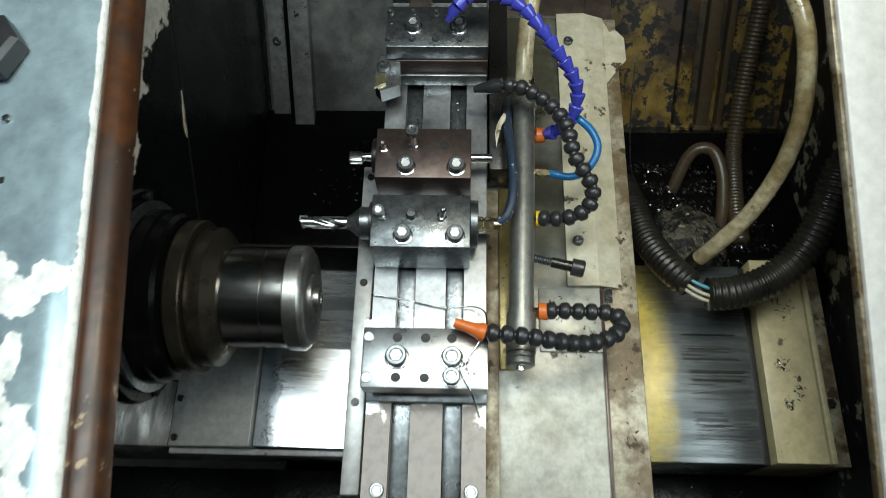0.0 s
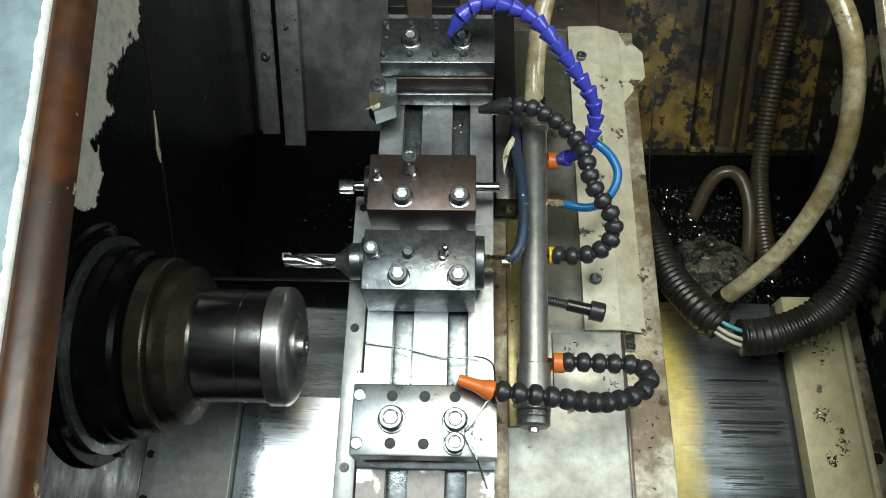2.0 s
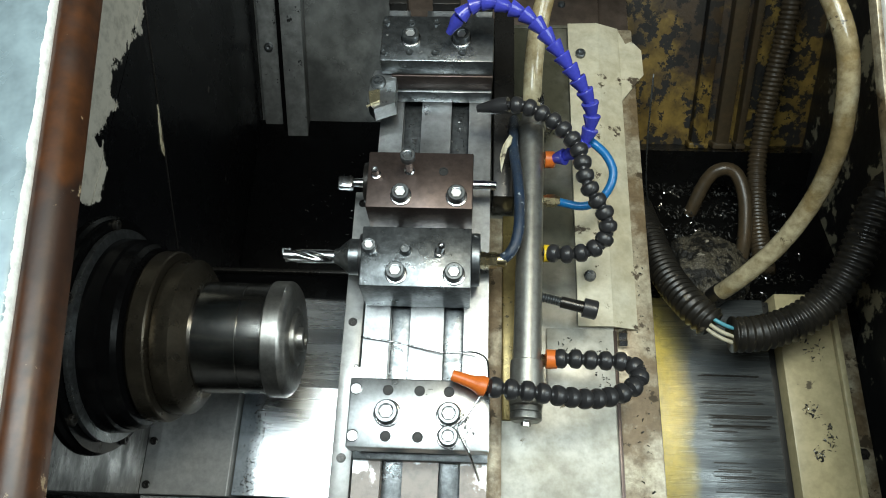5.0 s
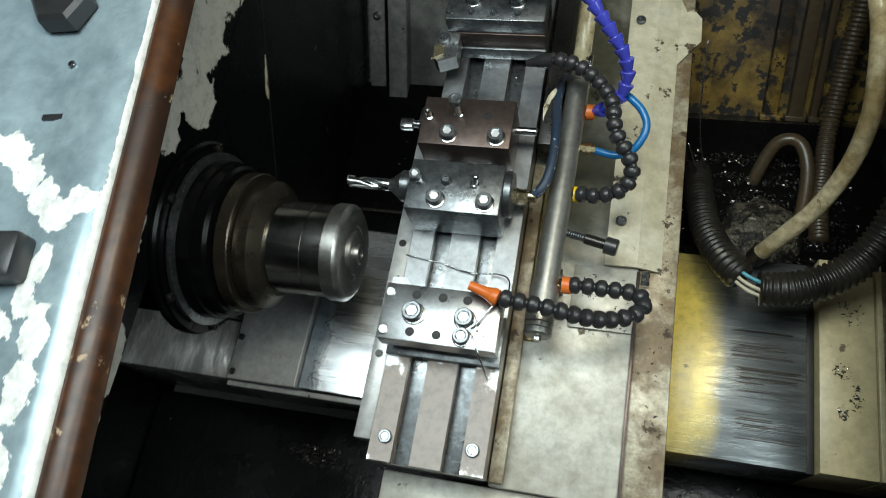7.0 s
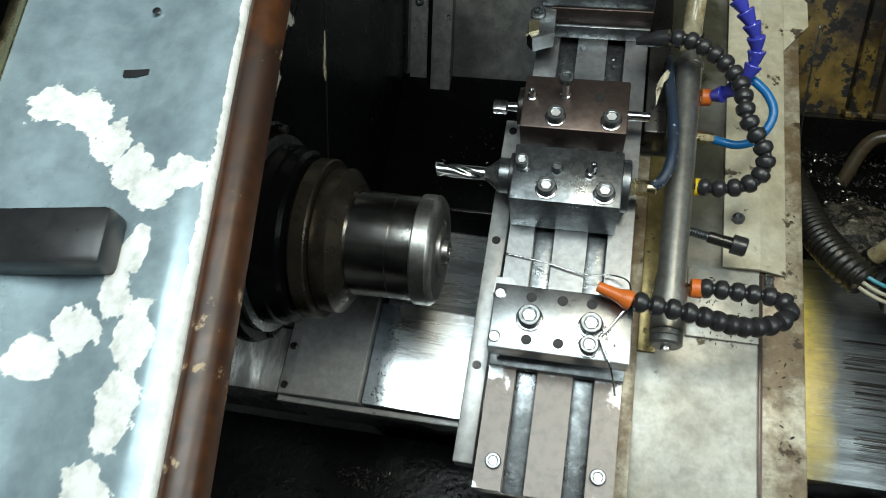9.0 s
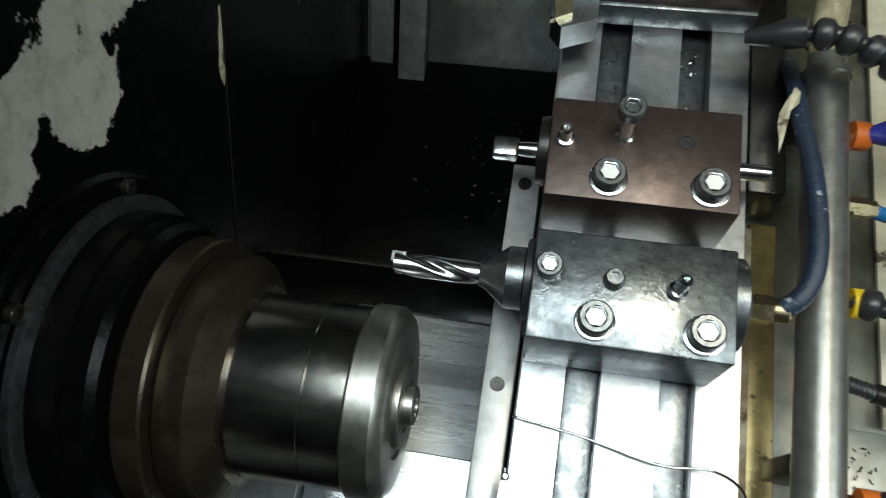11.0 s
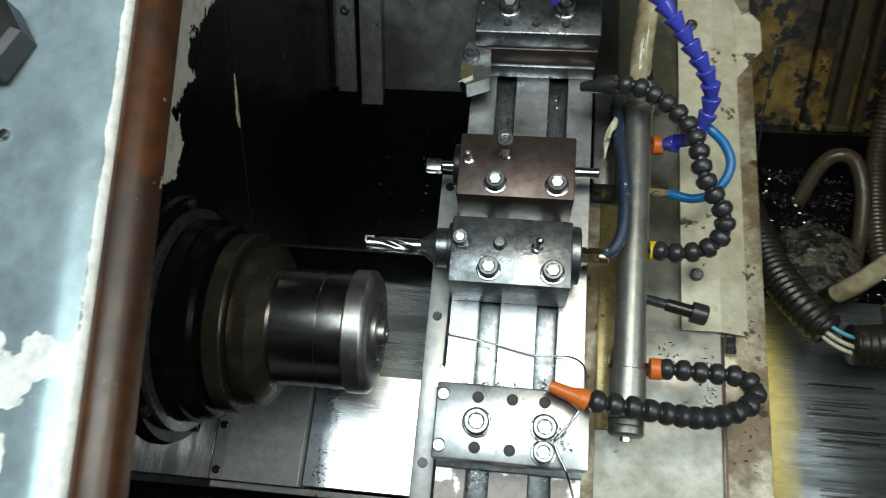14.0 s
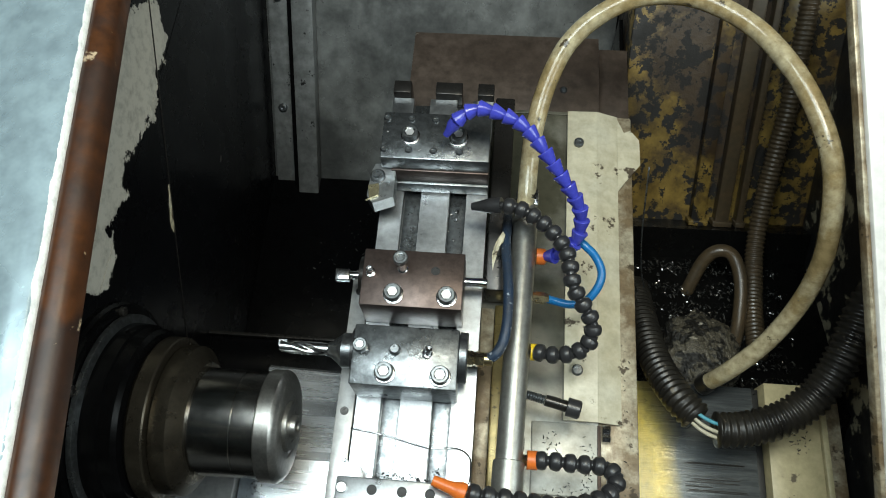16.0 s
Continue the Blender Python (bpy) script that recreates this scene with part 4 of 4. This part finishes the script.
def conduit():
    t = thing("corrugated_conduit", (0.37, 0.0, -0.19), "split black corrugated cable conduit showing its wires", "cable conduit")
    part("short_piece", sweep(((0.322, 0.200, -0.17), (0.322, 0.165, -0.145), (0.323, 0.130, -0.122), (0.327, 0.090, -0.100), (0.336, 0.057, -0.082), (0.349, 0.029, -0.067), (0.364, 0.010, -0.061)), 0.0185, 0.0018, 20, 1), conduit_black, t)
    part("long_piece", sweep(((0.383, -0.001, -0.060), (0.402, 0.000, -0.060), (0.422, 0.004, -0.060), (0.455, 0.016, -0.055), (0.483, 0.037, -0.045), (0.504, 0.066, -0.030), (0.518, 0.100, -0.012), (0.530, 0.130, 0.002), (0.552, 0.150, 0.006), (0.580, 0.160, 0.0)), 0.0195, 0.0019, 20, 1), conduit_black, t)
    for dz, dy, m_ in ((0.006, 0.004, wire_cyan), (0.003, -0.004, wire_white), (-0.002, -0.009, wire_white), (-0.004, 0.008, black_plastic)):
        part("wire", sweep(((0.352, 0.022 + dy, -0.064 + dz), (0.368, 0.006 + dy, -0.058 + dz), (0.388, -0.001 + dy, -0.060 + dz), (0.402, 0.0 + dy, -0.060 + dz)), 0.0022, 0.004, 8), m_, t)
    t.matrix_basis = Matrix.Translation((-0.0055, 0.0130, -0.0385)) @ Matrix.Scale(1.055, 4) @ t.matrix_basis


conduit()


def right_panels():
    t = thing("scratched_panel", (0.39, -0.05, -0.5), "scratched oily steel way panel with a golden reflection painted on", "way panel")
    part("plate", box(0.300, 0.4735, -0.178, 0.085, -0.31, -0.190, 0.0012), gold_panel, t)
    bar = mesh_of("wear_mark", box(0, 0.085, -0.0009, 0.0009, 0, 0.0004, 0), steel_dark)
    rng = random.Random(4)
    for y0, y1, n, x0 in ((-0.048, -0.010, 24, 0.384), (-0.100, -0.060, 26, 0.392), (-0.150, -0.112, 22, 0.392)):
        for k in range(n):
            y = y0 + (y1 - y0) * rng.random()
            m = Matrix.Translation((x0 + 0.012 * rng.random() ** 2, y, -0.1898)) @ Matrix.Diagonal((0.25 + 0.65 * rng.random(), 0.15 + 0.9 * rng.random() ** 3, 1, 1))
            part("wear_mark", bar, None, t, "", m)
    part("seam", box(0.4745, 0.4835, -0.178, 0.085, -0.31, -0.197, 0.0008), pocket, t, "black rubber seam")
    b = thing("beige_plate", (0.52, -0.05, -0.5), "beige painted plate with oily smears", "cover plate")
    part("plate", box(0.4845, 0.548, -0.178, 0.09, -0.31, -0.178, 0.0015), beige, b)
    part("edge", box(0.549, 0.556, -0.178, 0.09, -0.31, -0.174, 0.001), beige, b)
    part("outer_strip", box(0.557, 0.584, -0.178, 0.09, -0.31, -0.200, 0.001), strip_metal, b, "stained outer strip")
    part("bolt", lathe(((0, 0.007), (0.005, 0.007), (0.006, 0.005)), 6, Matrix.Translation((0.570, -0.10, -0.200))), steel_dark, b)
    f = thing("lower_front_ledge", (0.43, -0.3, -0.5), "rusty dark ledge below the panels, littered with chips", "ledge")
    part("ledge", box(0.30, 0.585, -0.26, -0.1785, -0.42, -0.345, 0.002), tray_black, f)
    part("rim", box(0.30, 0.585, -0.275, -0.2605, -0.42, -0.335, 0.002), brown_plate, f)


right_panels()


def pit():
    for x, w, m_ in ((0.4385, 0.020, mustard), (0.474, 0.020, hose_brown), (0.500, 0.010, hose_brown)):
        t = upright(thing("upright_post", (x, 0.44, 0.062), "narrow dirty metal upright on the mustard wall", "post", "uprights behind the hoses"))
        part("post", box(x - w / 2, x + w / 2, 0.430, 0.4495, 0.0625, 0.78, 0.002), m_, t)
        part("foot", box(x - w * 0.7, x + w * 0.7, 0.425, 0.4495, 0.0622, 0.070, 0.001), m_, t)
    tube("brown_hose", ((0.412, 0.226, -0.300), (0.418, 0.240, -0.262), (0.434, 0.274, -0.228), (0.451, 0.285, -0.212), (0.472, 0.278, -0.212), (0.483, 0.241, -0.222), (0.477, 0.180, -0.232), (0.461, 0.135, -0.232), (0.452, 0.118, -0.262)), 0.0095, hose_brown, "oily brown hose bent in a hoop", "hose", 0.006)
    ribbed = upright(tube("flexible_hose", ((0.531, 0.41, 0.45), (0.529, 0.405, 0.26), (0.524, 0.405, 0.19), (0.518, 0.40, 0.11), (0.513, 0.385, 0.05), (0.508, 0.350, 0.005), (0.500, 0.300, -0.030), (0.497, 0.25, -0.062)), 0.0135, hose_brown, "brown ribbed flexible metal hose", "hose", 0.0016, 1, 16))
    part("collar", lathe(((0, 0.0150), (0.012, 0.0150), (0.014, 0.0125)), 20, Matrix.Translation((0.5305, 0.4085, 0.40))), steel_dark, ribbed, "dark clamp collar")
    tube("thin_wire", ((0.317, 0.31, -0.03), (0.321, 0.25, -0.10), (0.335, 0.22, -0.17), (0.365, 0.205, -0.25), (0.385, 0.20, -0.305)), 0.0010, steel_dull, "thin bare steel wire hanging in the pit", "wire", 0.006, 0, 6)
    tube("welding_rod", ((0.312, 0.225, -0.14), (0.33, 0.205, -0.18), (0.352, 0.185, -0.22)), 0.0013, steel_bright, "short bare metal rod", "rod", 0.006, 0, 6)


pit()

# ---- doors ----


def door_left():
    spin = Matrix.Translation((-0.149, -0.03, 0.305)) @ pose(0, 0, 0, 0, 0, 7.2)
    rail = thing("door_rail", (-0.17, 0, 0.25), "rusty red-brown door rail with worn paint", "door rail", kind="structure")
    sec = [(-0.0210, -0.022), (-0.0215, -0.004), (-0.0195, -0.001), (-0.0150, 0.0), (-0.008, -0.001), (-0.003, -0.004), (0.0, -0.009), (0.0, -0.022)]
    bm = prism(sec, -0.70, 0.75)
    smooth_by_angle(bm, 50)
    part("profile", bm, rust_bar, rail, "", spin)
    t = thing("machine_door", (-0.3, 0, 0.2), "pale blue sliding machine door with peeling paint and black knobs", "machine door")
    xs = [-0.0225, -0.026, -0.045, -0.075, -0.095, -0.115, -0.140, -0.170, -0.190]
    zs = [0.000, 0.003, 0.003, -0.001, -0.006, -0.006, 0.000, 0.003, 0.002]
    sec = list(zip(xs, zs)) + [(-0.190, -0.03), (-0.0225, -0.03)]
    bm = prism(sec, -0.72, 0.76)
    smooth_by_angle(bm, 50)
    part("skin", bm, door_paint, t, "", spin)
    part("edge_strip", box(-0.200, -0.191, -0.72, 0.76, -0.03, 0.008, 0.002), brass, t, "yellowed metal edge strip", spin)
    knob = [(0, 0.026), (0.004, 0.029), (0.018, 0.028), (0.022, 0.024), (0.022, 0.010), (0.020, 0)]
    part("knob", lathe(knob, 6, spin @ Matrix.Translation((-0.107, 0.097, -0.004))), black_plastic, t, "black hexagonal knob")
    part("handle", box(-0.150, -0.072, -0.166, -0.128, -0.004, 0.020, 0.005), black_plastic, t, "black handle block", spin)
    for x, y in ((-0.060, 0.096), (-0.061, 0.071), (-0.090, 0.038)):
        part("rivet", lathe(((0, 0.0036), (0.0012, 0.003), (0.0016, 0)), 12, spin @ Matrix.Translation((x, y, -0.003))), steel_bright, t)
    part("slot", box(-0.104, -0.082, -0.017, -0.012, -0.0065, -0.0035, 0), black_plastic, t, "dark dented slot", spin)


door_left()


def door_right():
    t = thing("white_door", (0.5, 0, 0.23), "white painted machine door edge with a cream frame", "machine door")
    turn = Matrix.Translation((0.480, 0.162, 0.137)) @ pose(0, 0, 0, 23, 0, 7)
    part("panel", box(0.0, 0.075, -0.62, 0.62, -0.014, 0.0, 0.003), white_paint, t, "", turn)
    part("frame_edge", box(-0.006, -0.0006, -0.62, 0.62, -0.016, -0.003, 0.002), strip_metal, t, "chipped cream frame edge", turn)


door_right()

# ---- small loose things ----


def chips(name, spots, count, size, material, label, seed):
    """Curled slivers strewn over rough spots (x, y, z, rx, ry, heap)."""
    rng = random.Random(seed)
    verts, faces = [], []
    for x, y, z, rx, ry, heap in spots:
        for _ in range(count):
            a, r = rng.random() * 6.283, rng.random() ** 0.6
            p = Vector((x + rx * r * math.cos(a), y + ry * r * math.sin(a), z + heap * (1 - r) * rng.random() + 0.0006))
            e = Euler((rng.random() * 1.2, rng.random() * 1.2, rng.random() * 6.283)).to_matrix()
            s = size * (0.4 + rng.random())
            base = len(verts)
            for u, v, w in ((-1, -0.3, 0), (0, -0.35, 0.35), (1, -0.2, 0.1), (1, 0.2, 0.15), (0, 0.35, 0.45), (-1, 0.3, 0.05)):
                verts.append(tuple(p + e @ Vector((u * s, v * s, w * s))))
            faces += [(base, base + 1, base + 4, base + 5), (base + 1, base + 2, base + 3, base + 4)]
    me = bpy.data.meshes.new(name)
    me.from_pydata(verts, [], faces)
    me.materials.append(material)
    return tagged(new(name, me), label, "metal chips", "", "stuff")


chips("metal_chips", ((0.036, 0.195, -0.016, 0.008, 0.02, 0.004), (0.089, 0.198, -0.016, 0.008, 0.03, 0.004), (0.036, -0.077, -0.016, 0.010, 0.007, 0.012), (0.036, 0.065, -0.016, 0.008, 0.01, 0.002)), 60, 0.0016, chip_dark, "oily metal chips lying in the table slots", 1)
chips("metal_chips", ((0.103, -0.128, 0.055, 0.008, 0.012, 0.006), (0.098, -0.118, 0.055, 0.006, 0.006, 0.004)), 26, 0.0017, chip_metal, "bright curled chips beside the clamp bolts", 2)
heap = [(0.335 + 0.045 * i, 0.215 + 0.035 * j, -0.085 + 0.0179 * j, 0.040, 0.028, 0.018) for i in range(5) for j in range(6)]
upright(chips("metal_chips", heap, 110, 0.0024, chip_dark, "heap of oily metal chips in the pit", 3))
chips("metal_chips", ((-0.03, -0.250, -0.305, 0.04, 0.035, 0.02), (-0.16, -0.245, -0.305, 0.05, 0.015, 0.008), (0.04, -0.28, -0.305, 0.06, 0.04, 0.01)), 150, 0.0026, chip_dark, "dark chips on the tray in front of the cover", 5)
chips("metal_chips", ((-0.138, -0.09, -0.1595, 0.010, 0.05, 0.002), (-0.142, -0.16, -0.1595, 0.008, 0.03, 0.002)), 110, 0.0014, chip_dark, "fine dark chips along the seam of the sliding cover", 8)
chips("metal_chips", ((0.225, -0.075, -0.050, 0.028, 0.010, 0.004), (0.19, 0.238, -0.054, 0.01, 0.01, 0.01)), 40, 0.0018, chip_metal, "bright chips on the saddle plate", 6)
chips("metal_chips", ((-0.05, 0.28, -0.38, 0.13, 0.12, 0.01), (0.43, -0.22, -0.345, 0.12, 0.03, 0.006)), 160, 0.0022, chip_dark, "scattered oily chips on the tray", 7)

chips("metal_chips", ((0.508, -0.055, -0.178, 0.012, 0.012, 0.003), (0.525, -0.085, -0.178, 0.008, 0.018, 0.003), (0.510, -0.105, -0.178, 0.006, 0.010, 0.002), (0.520, 0.02, -0.178, 0.016, 0.02, 0.002)), 34, 0.0020, chip_dark, "oily chips stuck to the beige plate", 9)
chips("metal_chips", ((0.285, 0.05, -0.058, 0.010, 0.06, 0.001), (0.285, -0.12, -0.058, 0.012, 0.10, 0.001), (0.245, -0.04, -0.050, 0.010, 0.03, 0.002), (0.205, -0.03, -0.050, 0.014, 0.02, 0.002)), 30, 0.0016, chip_dark, "grit and chips on the saddle's edge", 10)
chips("metal_chips", ((0.089, 0.225, -0.016, 0.008, 0.018, 0.006), (0.036, 0.225, -0.016, 0.008, 0.015, 0.004), (0.089, -0.072, -0.016, 0.009, 0.010, 0.010), (0.064, -0.078, 0.0, 0.05, 0.005, 0.003)), 60, 0.0017, chip_metal, "bright chips packed in the table slots", 11)
mound = bmesh.new()
bmesh.ops.create_icosphere(mound, subdivisions=5, radius=1.0)
rng = random.Random(12)
lumps = [(Vector((rng.uniform(-1, 1), rng.uniform(-1, 1), rng.uniform(0, 1))).normalized(), rng.uniform(0.05, 0.16)) for _ in range(26)]
for v in mound.verts:
    r = 1.0 + sum(h * max(0.0, 1 - (v.co.normalized() - d).length * 3.0) for d, h in lumps) + rng.uniform(-0.03, 0.03)
    v.co = Vector((0.425 + 0.050 * v.co.x * r, 0.255 + 0.055 * v.co.y * r, -0.066 + 0.5 * (0.055 * v.co.y * r) + 0.030 * v.co.z * r))
upright(solid("chip_mound", mound, chip_grit, "grey mound of caked oily chips in the pit", "chip heap", "stuff"))

tube("steel_wire", ((-0.002, -0.0325, 0.0022), (0.037, -0.038, 0.0030), (0.080, -0.047, 0.0050), (0.107, -0.046, 0.0080), (0.121, -0.054, 0.0160), (0.1235, -0.070, 0.022), (0.1225, -0.084, 0.032)), 0.0009, steel_bright, "thin steel wire lying across the table", "wire", 0.004, 0, 6)
tube("chip_curl", ((0.117, -0.098, 0.064), (0.102, -0.120, 0.060), (0.097, -0.127, 0.0585), (0.107, -0.148, 0.057), (0.113, -0.160, 0.040), (0.117, -0.168, 0.020)), 0.0011, steel_bright, "long thin steel swarf strand over the clamp", "swarf", 0.004, 0, 6)

# ---- the bed's slant: all but the plumb things lean back with the table ----
for ob in scene.objects:
    if ob.parent is None and ob.type != "CAMERA" and "upright" not in ob:
        ob.matrix_basis = TILT @ ob.matrix_basis
